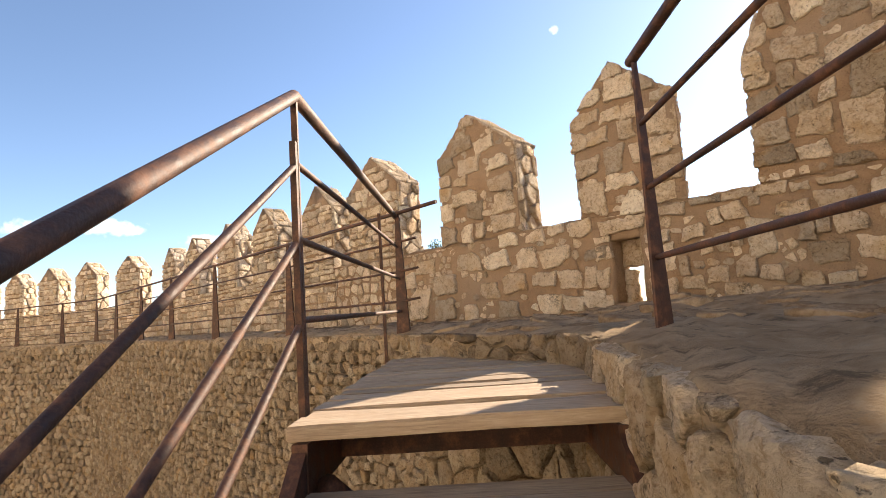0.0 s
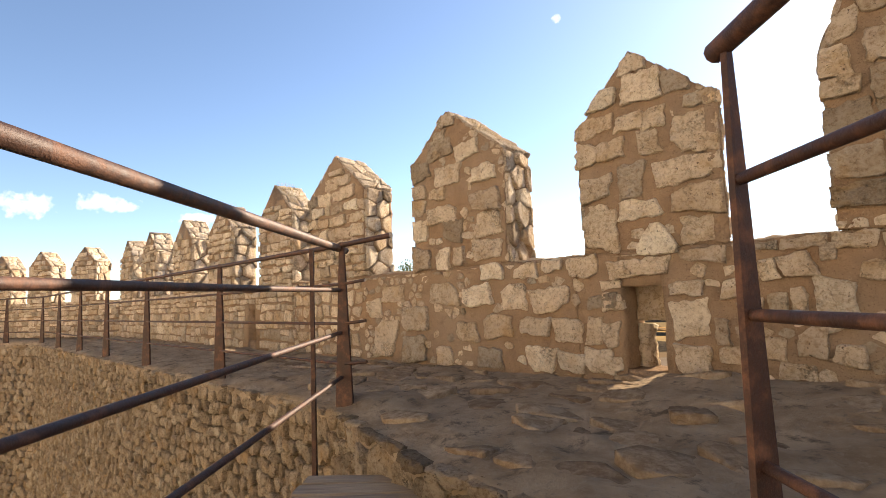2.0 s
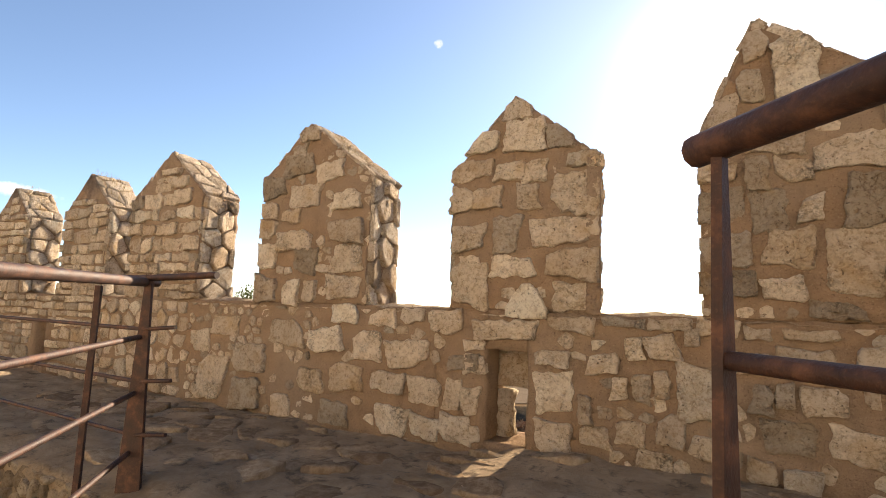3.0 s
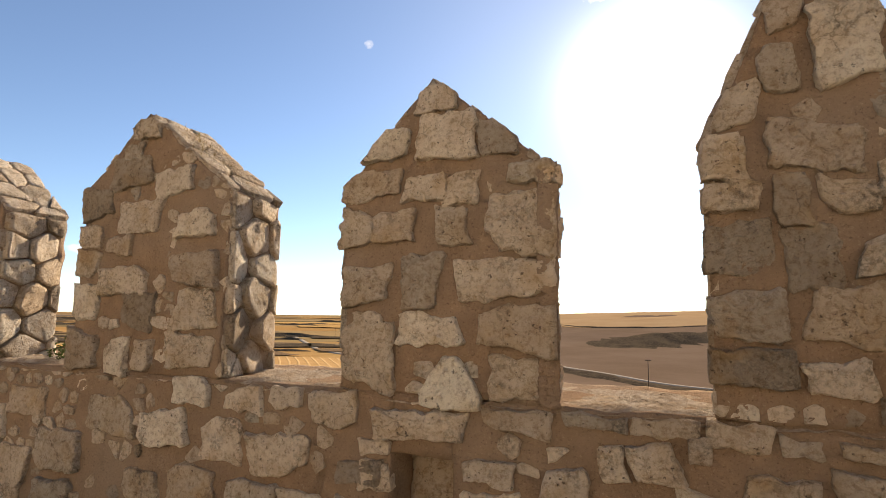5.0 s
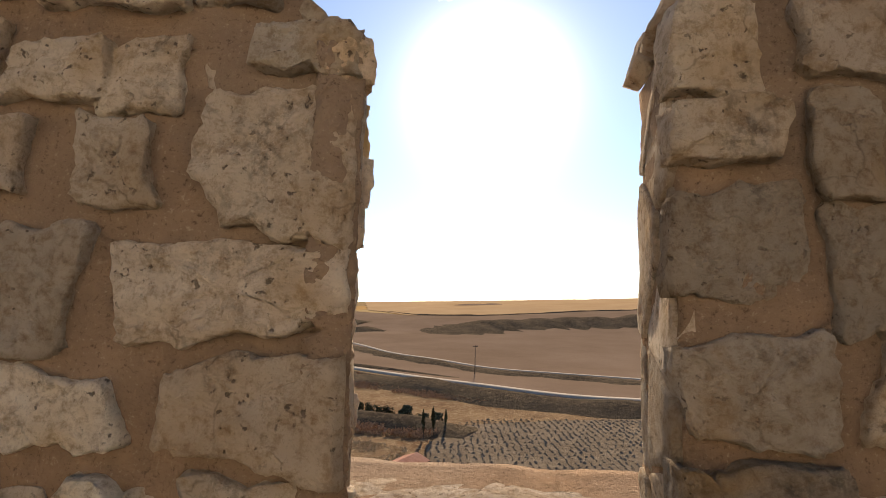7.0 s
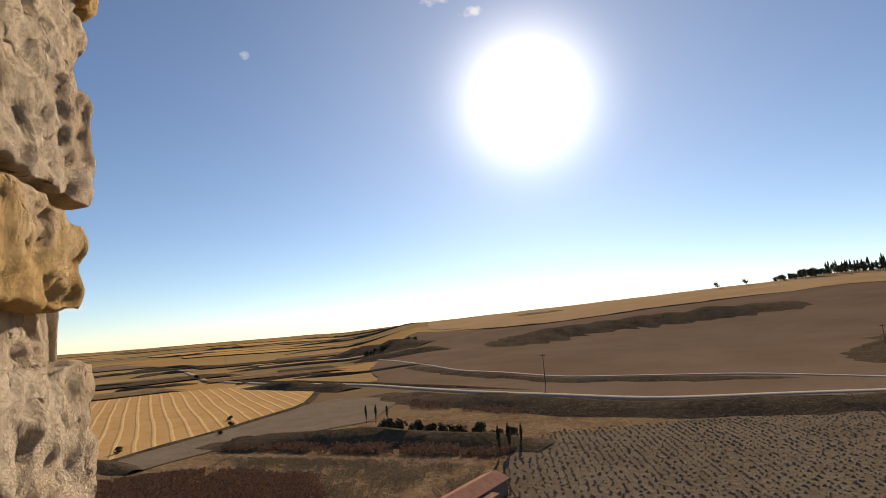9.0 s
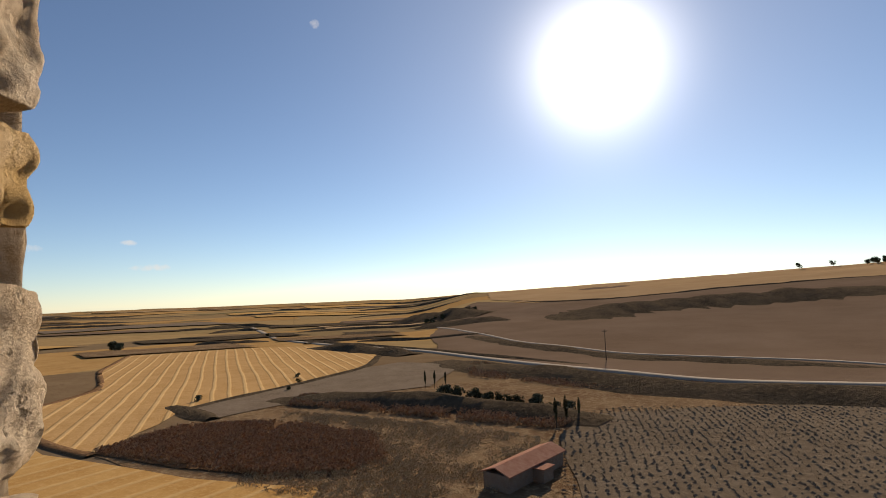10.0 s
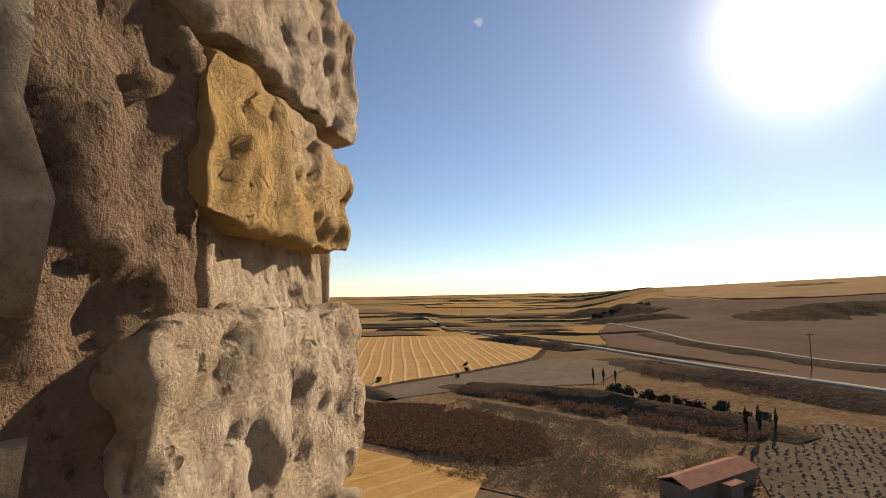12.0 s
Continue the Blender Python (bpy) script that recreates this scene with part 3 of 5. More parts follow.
for nm, s0, s1 in (("wall_parapet_middle", 5.2, BEND), ("wall_parapet_far", BEND + 0.02, 40.0), ("wall_parapet_end", -8.0, -3.4)):
    slot = (3.17, 3.42, 0.12, 0.62) if nm == "wall_parapet_middle" else None
    wl_, hf = parapet(nm, "low rubble parapet running between the merlons", s0, s1, hole=slot)
    rr = random.Random(nm)
    items = [(Matrix.Translation((u, 0, v)), loop, rr.uniform(0.012, 0.03)) for (u, v), loop in coursed(rr, -hf, hf, 0.0, 1.0, lambda a, b, w, h: not (slot and 3.17 < a + w / 2 and a - w / 2 < 3.42 and 0.1 < b + h / 2 and b - h / 2 < 0.64), False)]
    laid("rubble", wl_, items, rr, True, flat=True)


def merlon_core(hw, z1, z1r, apex, ax, thick, step, taper=0.015):
    bm = bmesh.new()
    prof = [(-hw, 1.0), (ax, 1.0), (hw, 1.0), (hw, z1r), (ax, apex), (-hw, z1)]
    f = [bm.verts.new((x, 0, z)) for x, z in prof]
    b = [bm.verts.new((x - (taper if x > ax else -0.03 if x < ax else 0), thick, z)) for x, z in prof]
    for q in ((0, 1, 4, 5), (1, 2, 3, 4)):
        bm.faces.new([f[i] for i in q])
        bm.faces.new([b[i] for i in reversed(q)])
    for i in range(6):
        j = (i + 1) % 6
        bm.faces.new((f[j], f[i], b[i], b[j]))
    bmesh.ops.recalc_face_normals(bm, faces=bm.faces[:])
    for axis, a, c in ((0, -hw, hw), (1, 0, thick), (2, 1.0, apex)):
        no = Vector((axis == 0, axis == 1, axis == 2))
        k = int((c - a) / step)
        for i in range(1, k):
            bmesh.ops.bisect_plane(bm, geom=bm.verts[:] + bm.edges[:] + bm.faces[:], plane_co=no * (a + (c - a) * i / k), plane_no=no)
    return bm


def roof_at(u, hw, z1, z1r, apex, ax):
    return z1 + (apex - z1) * (u + hw) / (ax + hw) if u < ax else z1r + (apex - z1r) * (hw - u) / (hw - ax)


def merlon(s, hw=0.55, z1=2.05, z1r=2.05, apex=2.55, ax=0.0, spots=None, detail=True, seed=0, label=None, blocks=False, thick=0.47):
    """One merlon with a gabled top; detail: its stones are pieces of their own."""
    rng = random.Random(900 + seed)
    ob = empty("merlon")
    ob.matrix_world = along(s)
    tagged(ob, label or "gable-topped merlon of pale rubble stone in brown mortar", "merlon", "merlons along the parapet")
    bm = merlon_core(hw - 0.02, z1, z1r, apex - 0.015, ax, thick, 0.032 if detail else 0.25, 0.205 if blocks else 0.05)
    wobble(bm, 0.013, 5.0, seed * 3.1)
    if detail:
        wobble(bm, 0.005, 24.0, seed)
    part("core", bm, MORTAR, ob)
    items = []
    face = [(-hw, 1.0), (hw, 1.0), (hw, z1r), (ax, apex), (-hw, z1)]
    if spots is None:
        hewn = [(Matrix.Translation((u, 0.003, v)), loop, rng.uniform(0.01, 0.045)) for (u, v), loop in coursed(rng, -hw, hw, 1.0, apex - 0.02, lambda a, b, w, h: all(b + h / 2 < roof_at(a + k * w / 2, hw, z1, z1r, apex, ax) + 0.03 for k in (-1, 1)), detail)]
        laid("stone" if detail else "rubble", ob, hewn, rng, not detail, amp=0.01, flat=True)
    else:
        hewn = []
        for u, v, w, h in spots:
            loop = [(u + x, v + z) for x, z in block_outline(w * 1.01, h * 1.01, rng)]
            for (ax0, az0), (bx0, bz0) in zip(face, face[1:] + face[:1]):
                if az0 > 1.0 or bz0 > 1.0:
                    loop = clip(loop, ax0, az0, bz0 - az0, ax0 - bx0)
            if len(loop) > 3:
                cu, cv = sum(p[0] for p in loop) / len(loop), sum(p[1] for p in loop) / len(loop)
                hewn.append((Matrix.Translation((cu, 0.002, cv)), [(x - cu, z - cv) for x, z in loop], rng.uniform(0.014, 0.042)))
        laid("stone", ob, hewn, rng, cuts=3, amp=0.009, flat=True)
        free = [(u, v, w / 2 + 0.012, h / 2 + 0.012) for u, v, w, h in spots]
        for (u, v), loop in rubble(rng, face, 0.085, 1.3, 0.012, keep=lambda a, b: rng.random() < 0.75 and not any(abs(a - u) < w + 0.03 and abs(b - v) < h + 0.025 for u, v, w, h in free)):
            items.append((Matrix.Translation((u, 0.004, v)), loop, rng.uniform(0.004, 0.014)))
    for side, zt in ((1, z1r), (-1, z1)):
        if side == 1 and blocks:
            continue
        for (u, v), loop in rubble(rng, [(0, 1.0), (thick, 1.0), (thick, zt), (0, zt)], 0.19, 1.3, 0.007):
            d = rng.uniform(0.02, 0.042) if side == 1 else rng.uniform(0.002, 0.014)
            items.append((Matrix.Translation((side * (hw - 0.02) - (0.1 * u if side > 0 else -0.09 * (thick - u)), u if side > 0 else thick - u, v)) @ Matrix.Rotation(side * math.pi / 2 + (rng.uniform(0.12, 0.34) if side > 0 else -0.09), 4, "Z"), loop, d))
        # slabs on the slopes of the gable
        run, rise = abs(side * hw - ax), apex - zt
        slope, length = math.atan2(rise, run), math.hypot(run, rise)
        for (u, v), loop in rubble(rng, [(0, 0.035), (thick, 0.035), (thick, length), (0, length)], 0.2, 1.2, 0.008):
            m = Matrix.Translation((side * (hw - v * math.cos(slope)) if side > 0 else -hw + v * math.cos(slope), u if side > 0 else thick - u, zt + v * math.sin(slope) - 0.018)) @ Matrix.Rotation(side * math.pi / 2, 4, "Z") @ Matrix.Rotation(-(math.pi / 2 - slope), 4, "X")
            items.append((m, loop, rng.uniform(0.014, 0.026)))
    for (u, v), loop in rubble(rng, [(0.22 - hw, 1.0), (hw - 0.07, 1.0), (hw - 0.07, min(z1, z1r)), (0.22 - hw, min(z1, z1r))], 0.2, 1.3, 0.015):
        items.append((Matrix.Translation((-u, thick, v)) @ Matrix.Rotation(math.pi, 4, "Z"), loop, 0.03))
    laid("stone" if detail else "rubble", ob, items, rng, not detail, flat=True)
    return ob


# the two merlons beside the embrasure that the path goes through: middle and size of each stone, in centimetres
A = [(-2, 244, 23, 16), (-33, 222, 27, 19), (1, 223, 30, 23), (29, 222, 19, 19), (46, 202, 22, 11), (-45, 203, 18, 16), (-29, 204, 14, 14),
     (-9, 199, 22, 13), (11, 196, 15, 16), (41, 180, 32, 27), (6, 178, 19, 18), (-45, 181, 17, 17), (-24, 180, 24, 16), (-40, 152, 28, 24),
     (-11, 155, 23, 25), (34, 154, 48, 19), (-38, 136, 16, 8), (-5, 130, 32, 19), (39, 132, 37, 21), (-38, 117, 32, 33), (40, 111, 34, 18)]
B = [(-20, 259, 14, 18), (0, 244, 26, 36), (21, 226, 34, 24), (-24, 236, 14, 18), (-38, 222, 16, 16), (-45, 202, 17, 20), (-14, 203, 31, 19),
     (-5, 184, 19, 13), (-42, 185, 22, 13), (-21, 183, 12, 18), (-42, 166, 23, 19), (-16, 162, 22, 22), (-38, 140, 28, 18), (-38, 118, 27, 13),
     (5, 161, 13, 14), (28, 164, 24, 26), (22, 130, 30, 34), (-6, 139, 24, 19), (-10, 118, 20, 13), (24, 192, 34, 20), (42, 212, 14, 16), (44, 150, 12, 22),
     (12, 106, 26, 10), (43, 112, 14, 20)]
C = [(-8, 256, 26, 14), (-20, 240, 20, 12), (-22, 226, 40, 18), (20, 217, 34, 19), (-50, 208, 28, 20), (-10, 197, 38, 16), (40, 190, 34, 18),
     (-53, 185, 22, 15), (-25, 179, 26, 12), (40, 163, 34, 21), (-55, 167, 20, 17), (-21, 155, 42, 18), (-4, 137, 24, 22), (42, 138, 32, 23),
     (-54, 143, 22, 22), (-50, 112, 28, 24), (2, 111, 14, 19), (40, 115, 34, 18), (-20, 108, 22, 20)]
M1 = merlon(-0.08, 0.56, 2.03, 2.05, 2.57, -0.045, [tuple(c / 100 for c in r) for r in A], seed=1, blocks=True, thick=0.32, label="gabled merlon of pale and grey rubble, beside the embrasure")
laid("stone", M1, [(Matrix.Translation((0.065, 0.0, 1.075)), [(-0.15, -0.115), (-0.02, -0.13), (0.145, -0.12), (0.155, -0.07), (0.085, 0.06), (0.03, 0.118), (-0.03, 0.112), (-0.1, 0.03), (-0.15, -0.06)], 0.036)], random.Random(8), material=STONE_CREAM, cuts=3, amp=0.006, flat=True)
merlon(-1.735, 0.52, 2.06, 2.25, 2.78, -0.2, [tuple(c / 100 for c in r) for r in B], seed=2, thick=0.34, label="tall lopsided merlon of large pale blocks in brown mortar")
merlon(1.89, 0.66, 2.17, 2.08, 2.66, -0.09, [tuple(c / 100 for c in r) for r in C], seed=3, label="gabled merlon with dark weathered rubble corners")
merlon(4.08, 0.65, 2.14, 2.1, 2.64, 0.0, seed=4)
merlon(-3.6, 0.6, 2.1, 2.1, 2.6, 0.0, seed=5, detail=False)
merlon(-6.1, 0.6, 2.1, 2.1, 2.6, 0.0, seed=6, detail=False)
for i, s in enumerate((5.75, 7.85, 9.8, 12.05, 13.95, 16.05, 18.05, 20.0, 21.95, 24.1, 26.0, 28.0, 30.0, 32.0, 34.0, 36.0)):
    merlon(s, 0.52, 2.08, 2.08, 2.55, 0.0, seed=20 + i, detail=False)

# big weathered blocks at the end of the merlon that the camera leans past
def rough_block(name, parent, m, w, h, d, seed, material, label):
    bm = grid_box(-w / 2, w / 2, -d, 0.05, -h / 2, h / 2, 0.0055)
    for v in bm.verts:
        q = Vector((v.co.x / (w / 2), (v.co.y + d / 2) / (d * 0.9), v.co.z / (h / 2)))
        k = (abs(q.x) ** 6 + abs(q.y) ** 6 + abs(q.z) ** 6) ** (1 / 6)
        if k > 0.9:
            f = 0.9 + (k - 0.9) * 0.55
            v.co.x *= f / k
            v.co.z *= f / k
    bm.normal_update()
    moves = []
    for v in bm.verts:
        p = v.co + Vector((seed, seed * 2.3, 0))
        a = noise.noise(p * 10) * 0.005 + noise.noise(p * 24) * 0.006 + noise.noise(p * 50) * 0.005 + noise.noise(p * 95) * 0.0042
        pit = max(0.0, noise.noise(p * 28 + Vector((9, 0, 0))) - 0.5) * 0.07 + max(0.0, noise.noise(p * 60) - 0.35) * 0.03
        moves.append(v.normal * (a - pit) + noise.noise_vector(p * 60) * 0.0022)
    for v, d_ in zip(bm.verts, moves):
        v.co += d_
    bmesh.ops.smooth_vert(bm, verts=[v for v in bm.verts if abs(v.co.x) > w * 0.42 or abs(v.co.z) > h * 0.38], factor=0.6, use_axis_x=True, use_axis_y=True, use_axis_z=True)
    ob = part(name, bm, material, parent, label)
    ob.matrix_local = m
    return ob


# sunlit, deeply weathered end of that merlon, slanting outwards: height, width, tall, proud by, ochre or not
ENDS = [(2.0, 0.26, 0.11, 0.05, 0, 0.1), (1.885, 0.25, 0.125, 0.058, 1, 0.05), (1.775, 0.27, 0.115, 0.05, 0, 0.08), (1.683, 0.26, 0.11, 0.05, 0, 0.08), (1.588, 0.25, 0.082, 0.05, 1, 0.01), (1.527, 0.24, 0.06, 0.026, 0, 0.0),
        (1.437, 0.28, 0.138, 0.054, 0, 0.015), (1.29, 0.26, 0.14, 0.055, 0, 0.04), (1.2, 0.22, 0.05, 0.035, 1, 0.03), (1.1, 0.27, 0.15, 0.06, 0, 0.05)]
CORNER = Matrix.Translation((0.56, 0, 0)) @ Matrix.Rotation(TWIST, 4, "Z")
for i, (z, w, h, out, ochre, wide) in enumerate(ENDS):
    y = 0.195 - wide / 2 + 0.012 * (i % 3 - 1)
    rough_block("stone", M1, CORNER @ Matrix.Translation((-0.018 - 0.165 * y / 0.32, y, z)) @ Matrix.Rotation(math.pi / 2 + 0.46 + 0.06 * (i % 3 - 1), 4, "Z") @ Matrix.Rotation(0.05 * ((i * 7) % 5 - 2), 4, "X"), w + wide, h, out, i * 1.7, STONE_WARM if ochre else STONE_PALE, "pitted ochre block" if ochre else "")


# earthy mortar smeared between the face of that merlon and its end
for i, (z, h) in enumerate(((1.12, 0.26), (1.36, 0.25), (1.6, 0.26), (1.84, 0.26), (2.0, 0.14))):
    rough_block("mortar", M1, CORNER @ Matrix.Translation((-0.047, 0.035, z)) @ Matrix.Rotation(math.pi / 2 + 0.25, 4, "Z"), 0.13, h * 1.06, 0.04, 40 + i * 2.3, MORTAR, "brown mortar")


# worn flat stones bedded in the walkway
rng = random.Random(31)
items = []
for (x, y), loop in rubble(rng, [(-4.5, -2.1), (2.6, -2.1), (2.6, -0.12), (-4.5, -0.12)], 0.24, 1.35, 0.02, keep=lambda a, b: b > lip(a) + 0.15 and rng.random() < 0.6):
    items.append((Matrix.Translation((x, y, floor_z(x, y) - 0.006)) @ Matrix.Rotation(-math.pi / 2, 4, "X") @ Matrix.Rotation(rng.uniform(-0.05, 0.05), 4, "Z"), loop, rng.uniform(0.008, 0.02)))
laid("flagstone", floor, items, rng, material=PAVING_STONE)


# dry moss and grass on the gables, and a small shrub rooted in the wall
def fuzz(parent, side, hw, zt, apex, rng, n=170):
    verts, faces = [], []
    for _ in range(n):
        t = rng.random() ** 0.8
        x, z = side * hw * (1 - t), zt + (apex - zt) * t
        y = rng.uniform(0.02, 0.3)
        d = Vector((side * rng.uniform(0.1, 0.6), rng.uniform(-0.4, 0.4), 1)).normalized() * rng.uniform(0.025, 0.06)
        k = len(verts)
        w = Vector((rng.uniform(-1, 1), rng.uniform(-1, 1), 0)) * 0.003
        p = Vector((x, y, z - 0.005))
        verts += [tuple(p - w), tuple(p + w), tuple(p + d)]
        faces.append((k, k + 1, k + 2))
    me = bpy.data.meshes.new("dry_moss")
    me.from_pydata(verts, [], faces)
    me.materials.append(MOSS)
    ob = new("dry_moss", me)
    ob.parent = parent
    tagged(ob, "dry yellowed moss", kind="stuff")


rng = random.Random(66)
for ob in [o for o in scene.objects if o.name.startswith("merlon") and o.parent is None and -9 < o.location.x < -1]:
    fuzz(ob, 1, 0.6, 2.1, 2.6, rng)
shrub = empty("wall_shrub", (-2.95, 0.22, 1.0))
tagged(shrub, "small green shrub rooted in the parapet top", "shrub")
bm = bmesh.new()
for _ in range(170):
    p = Vector((rng.gauss(0, 0.06), rng.gauss(0, 0.05), abs(rng.gauss(0.05, 0.05))))
    a = Vector((rng.gauss(0, 1), rng.gauss(0, 1), rng.gauss(0, 1))).normalized() * 0.016
    b = a.orthogonal().normalized() * 0.008
    bm.faces.new([bm.verts.new(p + q) for q in (a, b, -a, -b)])
part("leaves", bm, SHRUB, shrub, smooth=False)
bm = bmesh.new()
for i in range(5):
    rod(bm, (0, 0, -0.03), (rng.uniform(-0.06, 0.06), rng.uniform(-0.05, 0.05), 0.1), 0.004, 5, 0.002)
part("stem", bm, SHRUB, shrub)


# ---- stair, landing and railings ----
U, V = Vector((-0.69, 0.724, 0)), Vector((0.724, 0.69, 0))
LAND = Vector((0.86, -4.08, -0.19))
DECK = Matrix(((V.x, U.x, 0, LAND.x), (V.y, U.y, 0, LAND.y), (0, 0, 1, LAND.z), (0, 0, 0, 1)))


def plank(parent, x0, x1, y0, y1, z0, z1, seed, bow=0.006):
    bm = grid_box(x0, x1, y0, y1, z0, z1, 0.12)
    rr = random.Random(seed)
    sag = rr.uniform(-bow, bow)
    for v in bm.verts:
        v.co.z += sag * (1 - (2 * (v.co.x - x0) / (x1 - x0) - 1) ** 2) + 0.003 * noise.noise(Vector((v.co.x * 5, v.co.y * 9, seed)))
        v.co.y += 0.004 * noise.noise(Vector((v.co.x * 4, seed, 1)))
    edges = [e for e in bm.edges if e.calc_face_angle(0) > 1]
    bmesh.ops.bevel(bm, geom=edges, offset=0.006, segments=2, affect="EDGES")
    return part("plank", bm, WOOD, parent, smooth=False)


stair = empty("wooden_stair")
stair.matrix_world = DECK
tagged(stair, "weathered plank landing and steep wooden stair on rusted steel beams", "stair")
y, i = 0.0, 0
rr = random.Random(3)
while y < 2.2:
    w = (0.17, 0.125, 0.2, 0.15, 0.13)[i % 5]
    x1 = 1.13 if y < 1.5 else 1.13 - (y - 1.5) * 0.2
    plank(stair, 0.0 + rr.uniform(-0.012, 0.012), x1 + rr.uniform(-0.015, 0.01), y, y + w - 0.014, -0.05, rr.uniform(-0.004, 0.004), i)
    y += w
    i += 1
for k in range(1, 10):
    for j, (a, b) in enumerate(((0.0, 0.135), (0.14, 0.27))):
        tread = plank(stair, 0.03, 1.05, -0.27 * k + a, -0.27 * k + b, -0.2 * k - 0.045, -0.2 * k, 50 + 2 * k + j)
        tread.name = "tread"
for x in (0.02, 1.02):
    bm = bmesh.new()
    box(bm, x, x + 0.05, -0.02, 2.1, -0.22, -0.052)
    part("beam", bm, RUST, stair, smooth=False)
    bm = bmesh.new()
    vs = box(bm, x, x + 0.045, -2.5, 0.0, -0.25, -0.06)
    for v in vs:
        v.co.z += v.co.y * 0.2 / 0.27
    part("stringer", bm, RUST, stair, smooth=False)
for y in (0.4, 1.3):
    bm = bmesh.new()
    box(bm, 0.07, 1.02, y, y + 0.06, -0.2, -0.056)
    part("crossbeam", bm, RUST, stair, smooth=False)
bm = bmesh.new()
rod(bm, (0.1, 0.06, -0.2), (0.55, 1.2, -1.2), 0.04, 8)
part("brace", bm, RUST, stair)


def taper_post(parent, base, h, w0=0.13, w1=0.035, thick=0.014, turn=0.0, name="post"):
    """A flat steel upright, broad at its foot."""
    bm = bmesh.new()
    prof = [(0.0, w0), (0.08, w0 * 0.97), (h * 0.45, w0 * 0.66), (h * 0.8, w0 * 0.4), (h, w1)]
    loops = []
    for z, w in prof:
        loops.append([bm.verts.new((x, y, z)) for x, y in ((-w / 2, -thick), (w / 2, -thick), (w / 2, thick), (-w / 2, thick))])
    for a, b in zip(loops, loops[1:]):
        for i in range(4):
            j = (i + 1) % 4
            bm.faces.new((a[i], a[j], b[j], b[i]))
    bm.faces.new(loops[0][::-1])
    bm.faces.new(loops[-1])
    ob = part(name, bm, RUST, parent, smooth=False)
    ob.matrix_local = Matrix.Translation(base) @ Matrix.Rotation(turn, 4, "Z")
    return ob


def bar(parent, pts, r, name="rail"):
    cu = bpy.data.curves.new(name, "CURVE")
    cu.dimensions = "3D"
    sp = cu.splines.new("POLY")
    sp.points.add(len(pts) - 1)
    for q, p in zip(sp.points, pts):
        q.co = (*p, 1)
    cu.bevel_depth, cu.bevel_resolution, cu.use_fill_caps = r, 3, True
    cu.materials.append(RUST)
    tmp = bpy.data.objects.new(name, cu)
    scene.collection.objects.link(tmp)
    me = bpy.data.meshes.new_from_object(tmp.evaluated_get(bpy.context.evaluated_depsgraph_get()))
    bpy.data.objects.remove(tmp)
    me.shade_smooth()
    ob = new(name, me)
    ob.parent = parent
    return ob


# railing on the open side of the landing and down the stair
rail = empty("stair_railing")
tagged(rail, "rusted steel tube railing along the landing and stair", "railing")
P0, PB, PA = Vector((0.62, -3.88, 0)), Vector((-1.24, -2.06, 0)), Vector((-1.48, -1.66, 0))
down = Vector((0.69, -0.724, -0.60))
head = (PB - P0).normalized()
zs = (1.03, 0.75, 0.45, 0.14)
for k, z in enumerate(zs):
    r = 0.026 if k == 0 else 0.014
    a = P0 + Vector((0, 0, z))
    if k == 0:
        bar(rail, [a + down * 2.6, a, PA + head * 0.12 + Vector((0, 0, z + 0.05))], r, "handrail")
    else:
        bar(rail, [a + down * 2.6, a + down * 0.02], r)
        bar(rail, [a, PA + head * (0.05 if k < 3 else 0.02) + Vector((0, 0, z + 0.03))], r)
turn = math.atan2(head.y, head.x)
for p, z0, z1, w0, w1 in ((P0, -0.22, 1.02, 0.045, 0.03), (PB, -0.4, 1.04, 0.07, 0.045), (PA, -0.06, 1.09, 0.05, 0.035)):
    taper_post(rail, p + Vector((0, 0, z0)), z1 - z0, w0 * 0.75, w1 * 0.8, 0.012, turn)
bm = bmesh.new()
box(bm, -0.014, 0.014, -0.012, 0.012, -0.25, 0.83)
ob = part("post", bm, RUST, rail, smooth=False)
ob.matrix_local = Matrix.Translation(P0 - head * 0.032) @ Matrix.Rotation(turn, 4, "Z")
for q in (2.5,):
    p = P0 + down * q
    taper_post(rail, (p.x, p.y, p.z - 0.3), 1.25, 0.06, 0.03, 0.02, turn)

# railing at the edge above the stair
rail2 = empty("edge_railing")
tagged(rail2, "rusted steel railing with a broad tapered post on the walkway edge", "railing")
R0 = Vector((1.43, -2.57, 0))
RD = Vector((0.70, -0.714, 0))
taper_post(rail2, R0 + Vector((0, 0, -0.08)), 1.33, 0.095, 0.018, 0.008, 1.2)
for k in (1, 2):
    taper_post(rail2, R0 + RD * 2.2 * k + Vector((0, 0, -0.08)), 1.27, 0.14, 0.03, 0.016, math.atan2(RD.y, RD.x))
for z, r in ((1.25, 0.026), (0.93, 0.014), (0.63, 0.014), (0.31, 0.014)):
    bar(rail2, [R0 - RD * (0.05 if z > 1 else 0) + Vector((0, 0, z)), R0 + RD * 4.6 + Vector((0, 0, z))], r, "handrail" if z > 1 else "rail")

# fence along the walkway
fence = empty("walkway_railing")
tagged(fence, "long rusted steel railing with tapered posts along the walkway edge", "railing")
posts = [1.4, 3.57, 5.95, 8.05, 10.0, 12.1, 14.2, 16.3, 18.4, 20.5, 22.6, 24.7, 26.8, 28.9, 31.0, 33.1]
spots = [(along(s) @ Vector((0, -1.72, 0))) for s in posts]
for p, s in zip(spots, posts):
    taper_post(fence, p + Vector((0, 0, -0.05)), 1.17, 0.13, 0.03, 0.012, 0.5 + (TURN if s > BEND else 0))
